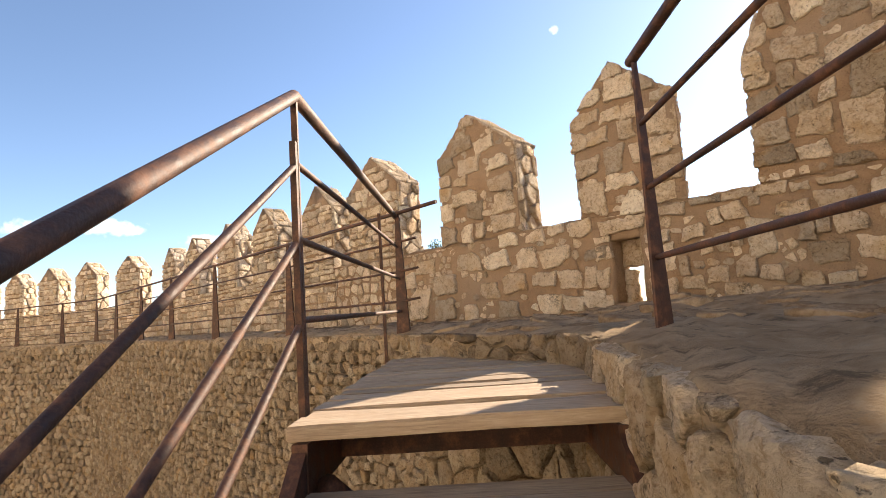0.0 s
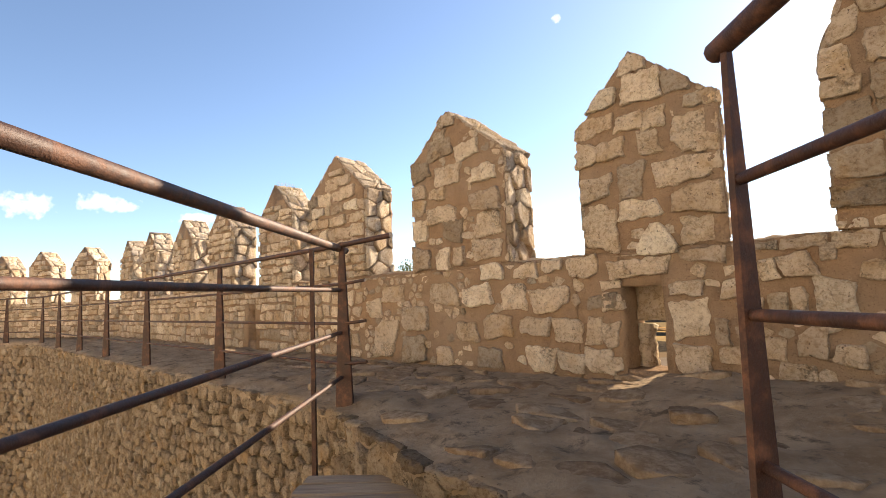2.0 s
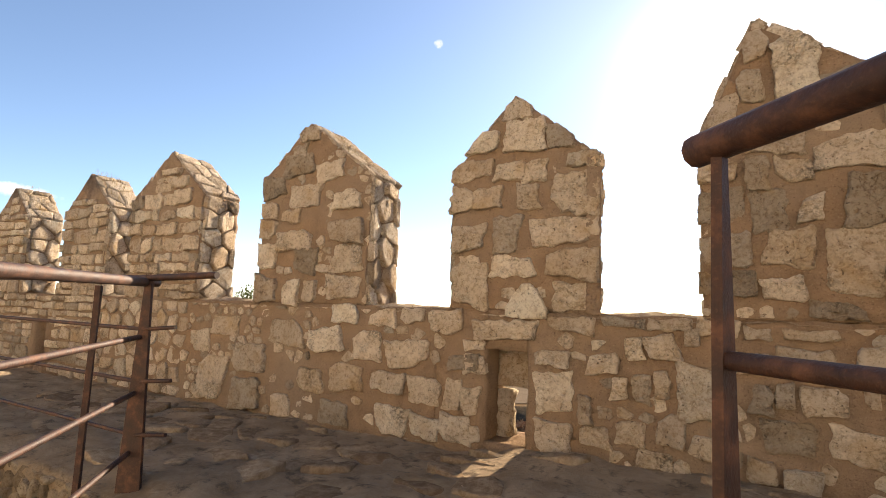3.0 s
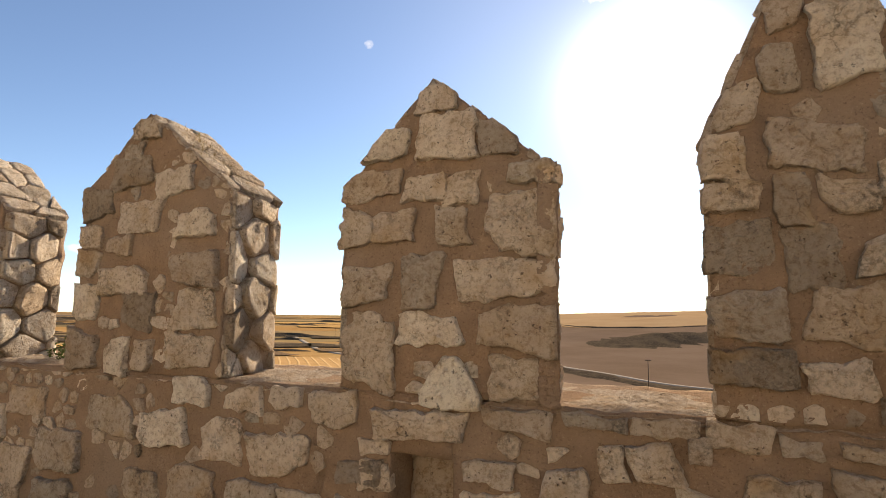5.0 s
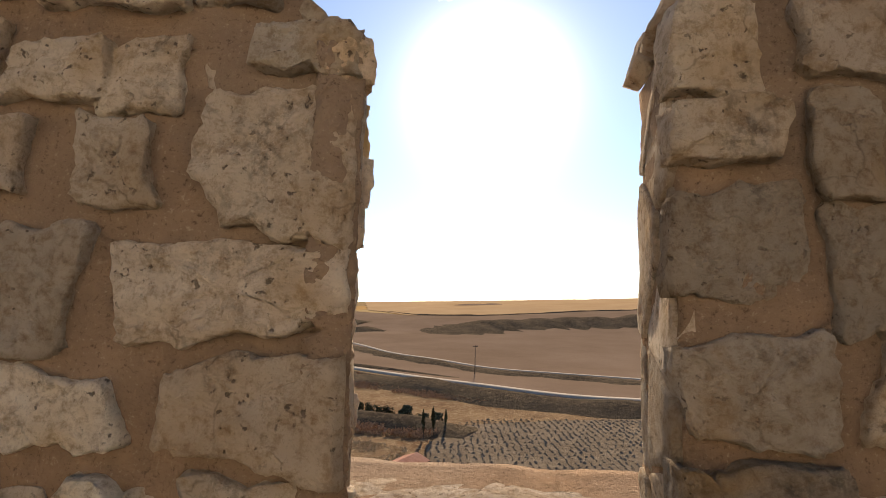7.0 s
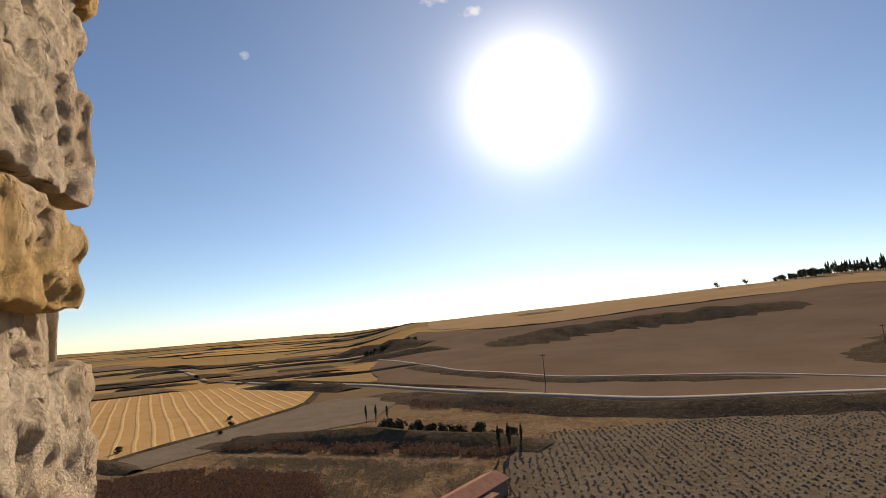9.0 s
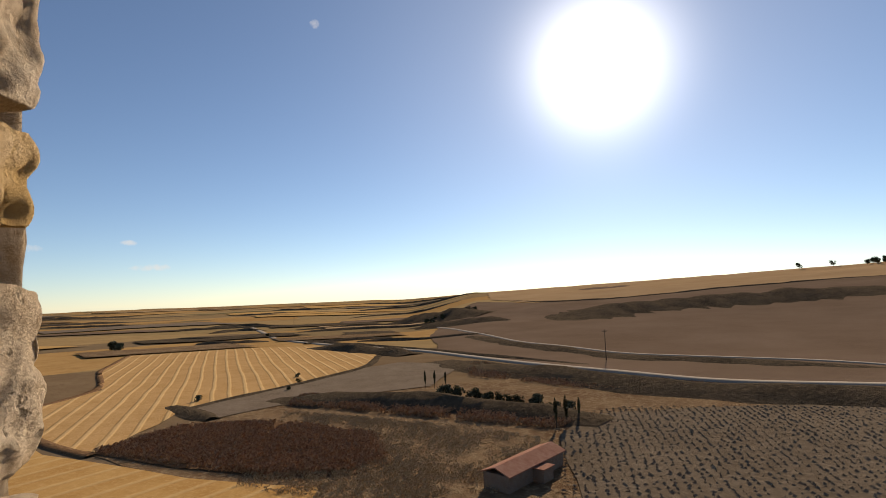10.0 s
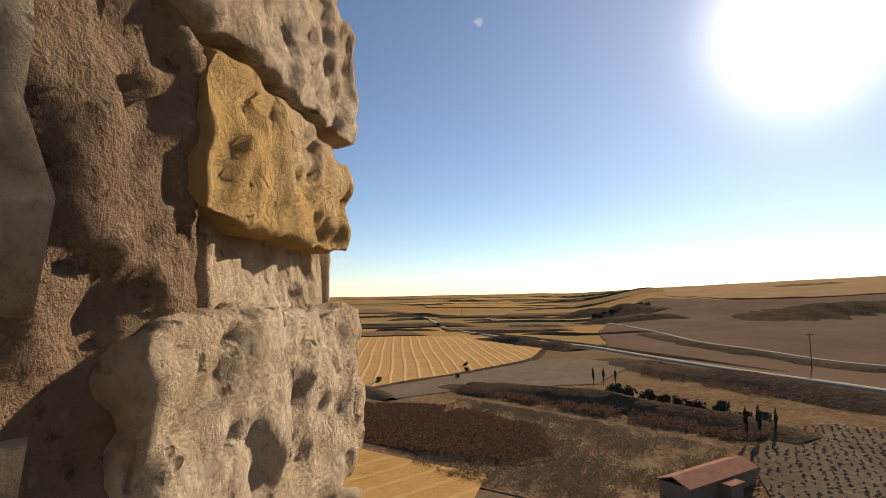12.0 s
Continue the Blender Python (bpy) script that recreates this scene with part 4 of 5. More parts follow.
for z, r in ((1.1, 0.018), (0.82, 0.011), (0.54, 0.011), (0.26, 0.011)):
    pts = [p + Vector((0, 0, z)) for p in spots]
    bar(fence, [pts[0] + Vector((0.5 if z > 1 else 0.2, 0.05, 0.02)), *pts], r)


# ---- land outside ----
BUILT = set(scene.objects)
def ground_z(x, y):
    r = math.hypot(x, y)
    az = math.degrees(math.atan2(-x, y))
    z = -25.0
    if r < 70:
        z += 14.0 * (1 - smooth(18, 62, r))
    if -110 < az < 20:
        amp = smooth(17, 8, az) * 27 + max(0, 8 - az) * (0.62 if az > -32 else 0) + (0 if az > -32 else 24.8 - 0.3 * min(60, -32 - az))
        z += amp * smooth(215, 1000, r) ** 0.85
        z += 1.8 * noise.noise(Vector((x / 90, y / 90, 0))) * smooth(220, 420, r) * smooth(17, 8, az)
    z += 0.5 * noise.noise(Vector((x / 45, y / 45, 7))) * smooth(60, 120, r)
    z += (6.0 * noise.noise(Vector((x / 380, y / 380, 4))) + 2.5 * noise.noise(Vector((x / 140, y / 140, 8)))) * smooth(330, 800, r) * smooth(4, 16, az)
    return z


def soil(name, c0, c1, c2, s1=0.12, s2=1.4, depth=0.3, rot=None, furrow=0.0, line=None, wave=3.2):
    m = Nodes(name, 0.97)
    a, b = m.noise(m.pos, s1, 6, 0.65), m.noise(m.pos, s2, 6, 0.75)
    col = m.mix(m.range(a, 0.35, 0.65), c0, c1)
    col = m.mix(m.range(b, 0.48, 0.7), col, c2)
    h = m.math("ADD", b, m.math("MULTIPLY", a, 0.5))
    if rot is not None:
        w = m.n.new("ShaderNodeTexWave")
        w.inputs["Scale"].default_value, w.inputs["Distortion"].default_value, w.inputs["Detail"].default_value = 0.314 / wave, 1.6, 3
        w.inputs["Detail Scale"].default_value = 0.4
        m.l.new(m.stretch(m.pos, 1, 1, 1, rot), w.inputs["Vector"])
        f = m.range(w.outputs["Fac"], 0.8, 0.97)
        col = m.mix(m.math("MULTIPLY", f, furrow), col, line)
        h = m.math("ADD", h, m.math("MULTIPLY", f, 0.8))
    return m.done(col, h, depth)


def plain_material():
    """Open country: far fields in many dry colours."""
    m = Nodes("dry_farmland", 0.97)
    v = m.stretch(m.stretch(m.pos, 1, 1, 1, -0.7), 0.0034, 0.0095, 0.01)
    vo = m.n.new("ShaderNodeTexVoronoi")
    vo.inputs["Scale"].default_value = 1.0
    m.l.new(m.n.new("ShaderNodeVectorMath").outputs[0], vo.inputs["Vector"])
    warp = m.n.new("ShaderNodeVectorMath")
    warp.operation = "ADD"
    nz = m.n.new("ShaderNodeTexNoise")
    nz.inputs["Scale"].default_value = 0.004
    m.l.new(m.pos, nz.inputs["Vector"])
    m.l.new(v, warp.inputs[0])
    m.l.new(nz.outputs["Color"], warp.inputs[1])
    m.l.new(warp.outputs[0], vo.inputs["Vector"])
    sep = m.n.new("ShaderNodeSeparateColor")
    m.l.new(vo.outputs["Color"], sep.inputs[0])
    col = m.ramp(sep.outputs[0], (0.0, (0.38, 0.215, 0.08)), (0.3, (0.44, 0.265, 0.105)), (0.38, (0.17, 0.12, 0.075)), (0.5, (0.40, 0.275, 0.13)), (0.62, (0.13, 0.095, 0.06)), (0.72, (0.36, 0.24, 0.11)), (0.84, (0.12, 0.105, 0.055)), (1.0, (0.30, 0.2, 0.1)))
    fine = m.noise(m.pos, 0.09, 6, 0.7)
    col = m.mix(m.range(fine, 0.35, 0.7), m.mix(0.4, col, (0.5, 0.42, 0.35), "MULTIPLY"), col)
    return m.done(col, fine, 0.8)


PLAIN = plain_material()
GOLD = soil("cereal_stubble", (0.40, 0.225, 0.085), (0.48, 0.285, 0.12), (0.52, 0.325, 0.15), rot=radians(-41), furrow=0.42, line=(0.66, 0.46, 0.22), wave=4.6, depth=0.15)
GOLD_NEAR = soil("mown_stubble", (0.40, 0.215, 0.07), (0.48, 0.28, 0.10), (0.52, 0.31, 0.12), rot=radians(14), furrow=0.3, line=(0.60, 0.43, 0.21), wave=5, depth=0.12)
GREY = soil("ploughed_grey_soil", (0.15, 0.11, 0.075), (0.20, 0.15, 0.105), (0.24, 0.185, 0.13), depth=0.2)
HILL = soil("hill_ploughland", (0.15, 0.10, 0.065), (0.19, 0.13, 0.088), (0.17, 0.115, 0.075), 0.02, 0.5, 0.3)
HILL_GOLD = soil("hill_stubble", (0.34, 0.215, 0.11), (0.41, 0.27, 0.145), (0.37, 0.235, 0.12), 0.015, 0.4, 0.3)
SCRUB = soil("dry_grass_scrub", (0.13, 0.075, 0.04), (0.22, 0.14, 0.075), (0.32, 0.23, 0.135), 0.09, 0.9, 0.5)
BROWN = soil("brown_reedbed", (0.15, 0.08, 0.04), (0.22, 0.125, 0.065), (0.28, 0.17, 0.09), 0.15, 1.1, 0.6)
# scrub colour darkened to carry the shade on backlit bank slopes
BANK = soil("dark_scrub_bank", (0.06, 0.045, 0.03), (0.105, 0.076, 0.048), (0.15, 0.108, 0.07), 0.1, 0.8, 0.8)
CLOD = soil("stony_grey_field", (0.115, 0.083, 0.054), (0.16, 0.118, 0.078), (0.21, 0.16, 0.11), 0.07, 0.7, 0.3)
ROAD = soil("pale_country_road", (0.32, 0.265, 0.205), (0.38, 0.315, 0.245), (0.28, 0.23, 0.175), 0.2, 1.5, 0.03)

bm = bmesh.new()
azs = [-180 + 2.5 * i for i in range(48)] + [-60 + 0.5 * i for i in range(280)] + [80 + 2.5 * i for i in range(40)]
rads = [8 * 1.052 ** i for i in range(127)]
rings = []
for r in rads:
    rings.append([bm.verts.new((-r * math.sin(radians(a)), r * math.cos(radians(a)), ground_z(-r * math.sin(radians(a)), r * math.cos(radians(a))))) for a in azs])
for a, b in zip(rings, rings[1:]):
    for i in range(len(azs)):
        j = (i + 1) % len(azs)
        bm.faces.new((a[j], a[i], b[i], b[j]))
bm.faces.new(rings[0])
bmesh.ops.recalc_face_normals(bm, faces=bm.faces[:])
if bm.faces[100].normal.z < 0:
    bmesh.ops.reverse_faces(bm, faces=bm.faces[:])
g = link("ground", bm, PLAIN)
tagged(g, "wide dry farmland plain reaching the horizon", "ground", kind="structure")

LAYER = 0


def field(name, label, poly, material, lift=0.25, cells=16):
    """A field laid on the land, cut from its outline."""
    global LAYER
    LAYER += 1
    bm = bmesh.new()
    rough = []
    for a, b in zip(poly, poly[1:] + poly[:1]):
        k = max(1, int(math.dist(a, b) / 7))
        for i in range(k):
            p = Vector((a[0] + (b[0] - a[0]) * i / k, a[1] + (b[1] - a[1]) * i / k, LAYER * 9.0))
            far = min(4.0, 0.008 * p.xy.length)
            off = noise.noise_vector(p / 11) * far
            rough.append((p.x + off.x, p.y + off.y))
    bm.faces.new([bm.verts.new((x, y, 0)) for x, y in rough])
    for axis in (0, 1):
        lo, hi = min(p[axis] for p in poly), max(p[axis] for p in poly)
        no = Vector((axis == 0, axis == 1, 0))
        for i in range(1, cells):
            bmesh.ops.bisect_plane(bm, geom=bm.verts[:] + bm.edges[:] + bm.faces[:], plane_co=no * (lo + (hi - lo) * i / cells), plane_no=no)
    bmesh.ops.triangulate(bm, faces=bm.faces[:])
    for v in bm.verts:
        v.co.z = ground_z(v.co.x, v.co.y) + lift * 0.6 + LAYER * 0.012
    bm.normal_update()
    if sum(f.normal.z for f in bm.faces) < 0:
        bmesh.ops.reverse_faces(bm, faces=bm.faces[:])
    return tagged(link(name, bm, material), label, "field", kind="structure")


def strip(name, label, pts, width, material, lift=0.35, category="road", kind="structure", rise=0.0):
    """A road or bank along a line of points."""
    global LAYER
    LAYER += 1
    dense = []
    for a, b in zip(pts, pts[1:]):
        k = max(1, int(math.dist(a, b) / 6))
        dense += [(a[0] + (b[0] - a[0]) * i / k, a[1] + (b[1] - a[1]) * i / k) for i in range(k)]
    dense.append(pts[-1])
    for _ in range(6):
        dense = [dense[0]] + [tuple((a[i] + 2 * b[i] + c[i]) / 4 for i in (0, 1)) for a, b, c in zip(dense, dense[1:], dense[2:])] + [dense[-1]]
    bm = bmesh.new()
    prev = None
    for i, p in enumerate(dense):
        a, b = dense[max(0, i - 1)], dense[min(len(dense) - 1, i + 1)]
        d = Vector((b[0] - a[0], b[1] - a[1])).normalized()
        n = Vector((-d.y, d.x))
        wv = width * (1 + (0.6 if category == "bank" else 0.12) * noise.noise(Vector((p[0] / 9, p[1] / 9, LAYER))))
        row = []
        if n.dot(Vector(p)) < 0:
            n = -n
        ease = smooth(0, 0.25, i / len(dense)) * smooth(0, 0.25, 1 - i / len(dense))
        lump = ease * (1 + 0.45 * noise.noise(Vector((p[0] / 14, p[1] / 14, LAYER + 0.5))))
        flat = lift * 0.55 + LAYER * 0.012
        for t, up in ((-0.5, 0.03), (-0.3, 0.4 * rise), (-0.08, rise), (0.12, 0.85 * rise), (0.5, 0.03)) if rise else ((-0.5, 0.03), (-0.36, flat), (0.36, flat), (0.5, 0.03)):
            q = Vector(p) + n * wv * t
            row.append(bm.verts.new((q.x, q.y, ground_z(q.x, q.y) + up * (lump if rise else 1) + (0.15 if rise and abs(t) < 0.4 else 0))))
        if prev:
            for k in range(len(row) - 1):
                bm.faces.new((prev[k], prev[k + 1], row[k + 1], row[k]))
        prev = row
    bm.normal_update()
    if sum(f.normal.z for f in bm.faces) < 0:
        bmesh.ops.reverse_faces(bm, faces=bm.faces[:])
    return tagged(link(name, bm, material), label, category, kind=kind)


def polar(*pts):
    return [(-r * math.sin(radians(a)), r * math.cos(radians(a))) for a, r in pts]


field("ground_hill", "grey-brown ploughed hillside above the road", polar((13, 250), (8, 222), (0, 192), (-10, 172), (-20, 166), (-32, 172), (-48, 190), (-55, 420), (-50, 640), (-30, 640), (-15, 600), (-5, 560), (3, 560), (9, 640), (11, 560), (12.5, 460), (14, 330)), HILL, 0.5, 40)
field("ground_hilltop", "golden stubble on the upper hill", polar((7.5, 660), (3, 565), (-5, 562), (-15, 602), (-30, 642), (-46, 640), (-55, 900), (-50, 1500), (-20, 1500), (0, 1500), (8, 1300)), HILL_GOLD, 0.7, 40)
field("ground_oval", "dark oval patch in the hill stubble", polar((-1.6, 740), (-4, 725), (-7.2, 745), (-6, 790), (-3, 790)), HILL, 0.9, 6)
field("ground_scrub", "dry tufted grass and scrub in the hollow", [(-92, 84), (-83, 106), (-66, 132), (-41, 154), (0, 170), (60, 150), (90, 132), (95, 100), (60, 62), (10, 62), (-33, 66), (-56, 70)], SCRUB, 0.1, 24)
field("ground_stubble", "golden stubble field with raked straw rows", [(-137, 107), (-146, 146), (-190, 187), (-240, 262), (-180, 275), (-129, 279), (-82, 240), (-75, 195), (-89, 138), (-93, 117), (-83, 83), (-91, 83)], GOLD, 0.2, 20)
field("ground_stubble_low", "mown golden field below the wall", [(-140, 104), (-92, 80), (-76, 76), (-56, 72), (-34, 71), (-31, 60), (-50, 32), (-120, 30), (-190, 60), (-165, 92)], GOLD_NEAR, 0.2, 16)
field("ground_plough", "grey ploughed strip beside the stubble", [(-64, 205), (-38, 196), (-38, 152), (-67, 131), (-79, 107), (-92, 114), (-87, 137), (-74, 190)], GREY, 0.3, 12)
field("ground_reedbed", "dark brown reed bed", [(-83, 81), (-83, 103), (-60, 106), (-34, 98), (-27, 83), (-31, 77), (-42, 74), (-61, 76)], BROWN, 0.3, 12)
field("ground_clods", "stony grey field with clods in rows", [(-1, 100), (5, 117), (28, 125), (57, 129), (88, 122), (88, 106), (56, 62), (20, 56), (2, 70)], CLOD, 0.35, 20)
strip("road", "pale country road curving past the hill", [(-330, 520), (-190, 330), (-128, 283), (-80, 256), (-37, 221), (-19, 204), (12, 180), (38, 161), (51, 159), (85, 152), (122, 148), (180, 160)], 4.6, ROAD, 0.8)
strip("road_upper", "narrow pale farm track above the road", [(-96, 400), (-60, 335), (-26, 281), (25, 223), (85, 196), (118, 172), (126, 150)], 3.2, ROAD, 0.8)
strip("track", "worn earth track between the fields", [(-190, 60), (-140, 90), (-136, 106), (-146, 146), (-190, 187), (-240, 262)], 2.4, BROWN, 0.4)
strip("track_low", "worn earth track edged with weeds", [(-136, 106), (-110, 92), (-91, 81), (-82, 80)], 2.6, BROWN, 0.4)
BANKS = (("bank_road", [(-50, 206), (-12, 178), (10, 159), (36, 141), (70, 134), (112, 132), (170, 140)], 22, 2.7), ("bank_upper", [(-60, 318), (-22, 264), (25, 211), (60, 196), (100, 178)], 16, 1.1),
         ("bank_field", [(-84, 238), (-72, 192), (-88, 136), (-94, 116)], 4, 0.6), ("bank_ditch", [(-78, 132), (-34, 127), (-4, 117), (8, 110)], 16, 2.8), ("bank_hollow", [(-100, 122), (-84, 112), (-78, 108)], 6, 0.7),
         ("bank_bend", [(-135, 272), (-95, 252), (-66, 228)], 17, 2.6), ("bank_roadside", [(-185, 338), (-128, 292), (-82, 264), (-40, 230), (-18, 214), (20, 186)], 6, 0.9))
for nm, pts, wd, up in BANKS:
    strip(nm, "scrubby bank with shade in its colour", pts, wd, BANK, 0.5, "bank", rise=up)
TERRACES = (("bank_hillside", polar((2.5, 400), (-3, 415), (-8, 450), (-14, 470), (-20, 480), (-28, 520)), 70, 5.5), ("bank_terrace", polar((17, 560), (13, 505), (10, 475), (8.0, 470)), 60, 7.0),
            ("bank_terrace_low", polar((15.5, 440), (12, 410), (9, 405), (6, 420)), 30, 3.0), ("bank_line", polar((7, 660), (2, 566), (-5, 563), (-15, 603), (-30, 643)), 8, 1.2),
            ("bank_hill_end", polar((-33, 230), (-36, 300), (-39, 380), (-44, 420)), 40, 5.0))
for nm, pts, wd, up in TERRACES:
    strip(nm, "scrubby hill terrace with shade in its colour", pts, wd, BANK, 1.2, "bank", rise=up)
# patchwork of fields on the plain, with scrubby edges between them
rng = random.Random(17)
SOILS = (GREY, HILL_GOLD, SCRUB, HILL, GOLD_NEAR, BANK)
for k in range(30):
    a, r = rng.uniform(15, 62), 330 * 1.075 ** k
    da, dr = rng.uniform(3, 9), r * rng.uniform(0.05, 0.12)
    field("ground_field", "distant dry field on the plain", polar((a - da, r), (a - da * 0.6, r + dr), (a + da, r + dr * 1.2), (a + da * 0.9, r + dr * 0.2)), SOILS[rng.randrange(6)], 0.5 + 0.001 * r, 8)
for k in range(26):
    a, r = rng.uniform(12, 60), 320 * 1.08 ** k
    da = rng.uniform(2, 8)
    strip("bank_field_edge", "dark scrubby edge between far fields", polar((a - da, r * rng.uniform(0.95, 1.05)), (a, r), (a + da, r * rng.uniform(0.95, 1.05))), 4 + 0.012 * r, BANK, 0.5, "bank", rise=0.8 + 0.002 * r)

# ---- plants ----
def leaf_material(name, c0, c1):
    m = Nodes(name, 0.8)
    return m.done(m.mix(m.isle, c0, c1))


LEAF = leaf_material("dark_foliage", (0.03, 0.035, 0.016), (0.075, 0.07, 0.03))
REED = leaf_material("dry_reed", (0.20, 0.10, 0.045), (0.42, 0.25, 0.125))
GRASS = leaf_material("dry_grass", (0.24, 0.16, 0.075), (0.44, 0.33, 0.19))
BARK = mortar_material("bark", (0.10, 0.07, 0.05))


def crown_bm(rng, n, rx, rz, size, tall):
    bm = bmesh.new()
    lumps = [(Vector((rng.uniform(-0.5, 0.5), rng.uniform(-0.5, 0.5), rng.uniform(-0.6, 0.6))), rng.uniform(0.35, 0.6)) for _ in range(7)]
    for _ in range(n):
        c, s = lumps[rng.randrange(7)]
        d = Vector((rng.gauss(0, 1), rng.gauss(0, 1), rng.gauss(0, 1))).normalized() * s * rng.uniform(0.6, 1.05)
        p = c + d
        if tall:
            k = max(0.1, 1 - abs(p.z) * 0.75)
            p.x *= k
            p.y *= k
        q = Vector((p.x * rx, p.y * rx, p.z * rz))
        a = Vector((rng.gauss(0, 1), rng.gauss(0, 1), rng.gauss(0, 1))).normalized() * size * rng.uniform(0.6, 1.3)
        b = a.orthogonal().normalized() * size * rng.uniform(0.5, 1)
        bm.faces.new([bm.verts.new(q + v) for v in (a, b, -a, -b)])
    return bm


def tree(kind, seed):
    rng = random.Random(seed)
    ob = empty("tree")
    bm = bmesh.new()
    if kind == "cypress":
        h, rx, rz = 7.0, 1.0, 4.3
    elif kind == "bush":
        h, rx, rz = 1.3, 1.7, 1.3
    else:
        h, rx, rz = 4.6, 3.4, 2.7
    rod(bm, (0, 0, -0.6), (0.05, 0, h * 0.75), 0.2, 7, 0.09)
    if kind == "round":
        for i in range(4):
            a = i * 1.6 + seed
            rod(bm, (0, 0, h * (0.35 + 0.08 * i)), (math.cos(a) * 1.5, math.sin(a) * 1.5, h * 0.95), 0.09, 5, 0.03)
    part("trunk", bm, BARK, ob)
    c = part("crown", crown_bm(rng, 420 if kind != "bush" else 260, rx, rz, 0.42 if kind != "bush" else 0.3, kind == "cypress"), LEAF, ob, smooth=False)
    c.location = (0, 0, h)
    names = {"cypress": "slim dark cypress tree", "round": "dark round-crowned pine tree", "bush": "low dark thorny bush"}
    return tagged(ob, names[kind], "bush" if kind == "bush" else "tree", {"cypress": "cypresses", "round": "pines on the hill", "bush": "bushes in the fields"}[kind])


KINDS = {k: [tree(k, 40 + i) for i in range(2)] for k in ("cypress", "round", "bush")}
FIRST = {k: [True, True] for k in KINDS}


def plant(kind, x, y, size, rng):
    i = rng.randrange(2)
    m = Matrix.Translation((x, y, ground_z(x, y) + 0.2)) @ Matrix.Rotation(rng.uniform(0, 6), 4, "Z") @ Matrix.Diagonal((size, size, size * rng.uniform(0.85, 1.2), 1))
    if FIRST[kind][i]:
        FIRST[kind][i] = False
        KINDS[kind][i].matrix_world = m
    else:
        ob = copy_thing(KINDS[kind][i], m)
        ob.matrix_world = m
        if kind == "bush":
            ob.name = "bush"


rng = random.Random(8)
for k in range(240):
    a = rng.uniform(-27.5, -36) if k < 110 else rng.uniform(-26, -50)
    r = 830 + rng.uniform(-40, 90)
    kind = "cypress" if -30 > a > -41 and rng.random() < 0.6 else "round"
    x, y = polar((a, r))[0]
    plant(kind, x, y, rng.uniform(0.9, 1.7) * (1.0 if a < -28 else 0.75), rng)
for a, r in ((-21.5, 850), (-24, 850), (-29.2, 860)):
    x, y = polar((a, r))[0]
    plant("round", x, y, 1.2, rng)
for x, y, s in ((0.5, 108, 0.55), (-1.5, 106, 0.45), (3, 112, 0.42), (-39, 150, 0.45), (-36, 149, 0.4), (-33, 150, 0.42)):
    plant("cypress", x, y, s, rng)
for k in range(16):
    plant("bush", -32 + 2.2 * k + rng.uniform(-1, 1), 138 - 1.2 * k + rng.uniform(-2, 2), rng.uniform(0.7, 1.2), rng)
for x, y, s in ((-268, 275, 2.2), (-263, 273, 1.9), (-274, 279, 1.8), (-97, 128, 0.7), (-84, 160, 0.6), (-90, 170, 0.6), (-80, 146, 0.5), (-165, 140, 0.8), (-215, 360, 1.2), (74, 103, 1.3), (76, 101, 1.0), (66, 90, 0.8)):
    plant("bush", x, y, s, rng)
for k in range(26):
    x, y = polar((rng.uniform(8.5, 15), rng.uniform(470, 520)))[0]
    plant("bush", x, y, rng.uniform(1.0, 2.2), rng)


def tufts(name, label, poly, n, h, spread, material, rng, rows=0):
    """Upright blades in clumps all over an outline."""
    verts, faces = [], []
    xs, ys = [p[0] for p in poly], [p[1] for p in poly]

    def inside(x, y):
        c = False
        for (x0, y0), (x1, y1) in zip(poly, poly[1:] + poly[:1]):
            if (y0 > y) != (y1 > y) and x < (x1 - x0) * (y - y0) / (y1 - y0) + x0:
                c = not c
        return c

    while n > 0:
        x, y = rng.uniform(min(xs), max(xs)), rng.uniform(min(ys), max(ys))
        if not inside(x, y) or noise.noise(Vector((x / 9, y / 9, 3))) < rng.uniform(-0.5, 0.25):
            continue
        n -= 1
        z = ground_z(x, y) + 0.2
        for _ in range(8):
            p = Vector((x + rng.gauss(0, spread * 0.6), y + rng.gauss(0, spread * 0.6), z + h * rng.uniform(0.0, 0.8)))
            a = Vector((rng.gauss(0, 1), rng.gauss(0, 1), rng.gauss(0, 1) + 0.6)).normalized() * h * rng.uniform(0.2, 0.45)
            b = a.orthogonal().normalized() * h * rng.uniform(0.08, 0.2)
            k = len(verts)
            verts += [tuple(p + a), tuple(p + b), tuple(p - a * 0.8), tuple(p - b)]
            faces.append((k, k + 1, k + 2, k + 3))
    me = bpy.data.meshes.new(name)
    me.from_pydata(verts, [], faces)
    me.materials.append(material)
    return tagged(new(name, me), label, "grass", kind="stuff")


rng = random.Random(4)
tufts("reeds", "brown dry reeds in a dense bed", [(-83, 82), (-80, 101), (-60, 105), (-36, 98), (-29, 84), (-33, 78), (-44, 75), (-61, 77)], 7000, 1.05, 0.8, REED, rng)
tufts("dry_grass", "pale dry grass tufts in the hollow", [(-64, 116), (-18, 106), (-4, 98), (-8, 72), (-30, 66), (-46, 70)], 4200, 0.55, 0.5, GRASS, rng)
tufts("bank_scrub", "dark scrub along the ditch", [(-70, 136), (-34, 133), (0, 122), (6, 112), (-2, 106), (-40, 116), (-68, 124)], 2600, 1.2, 0.6, REED, rng)
tufts("road_scrub", "dark scrub on the road bank", [(-34, 204), (12, 168), (60, 146), (110, 142), (108, 128), (50, 133), (0, 150), (-30, 170)], 2600, 1.0, 0.6, REED, rng)

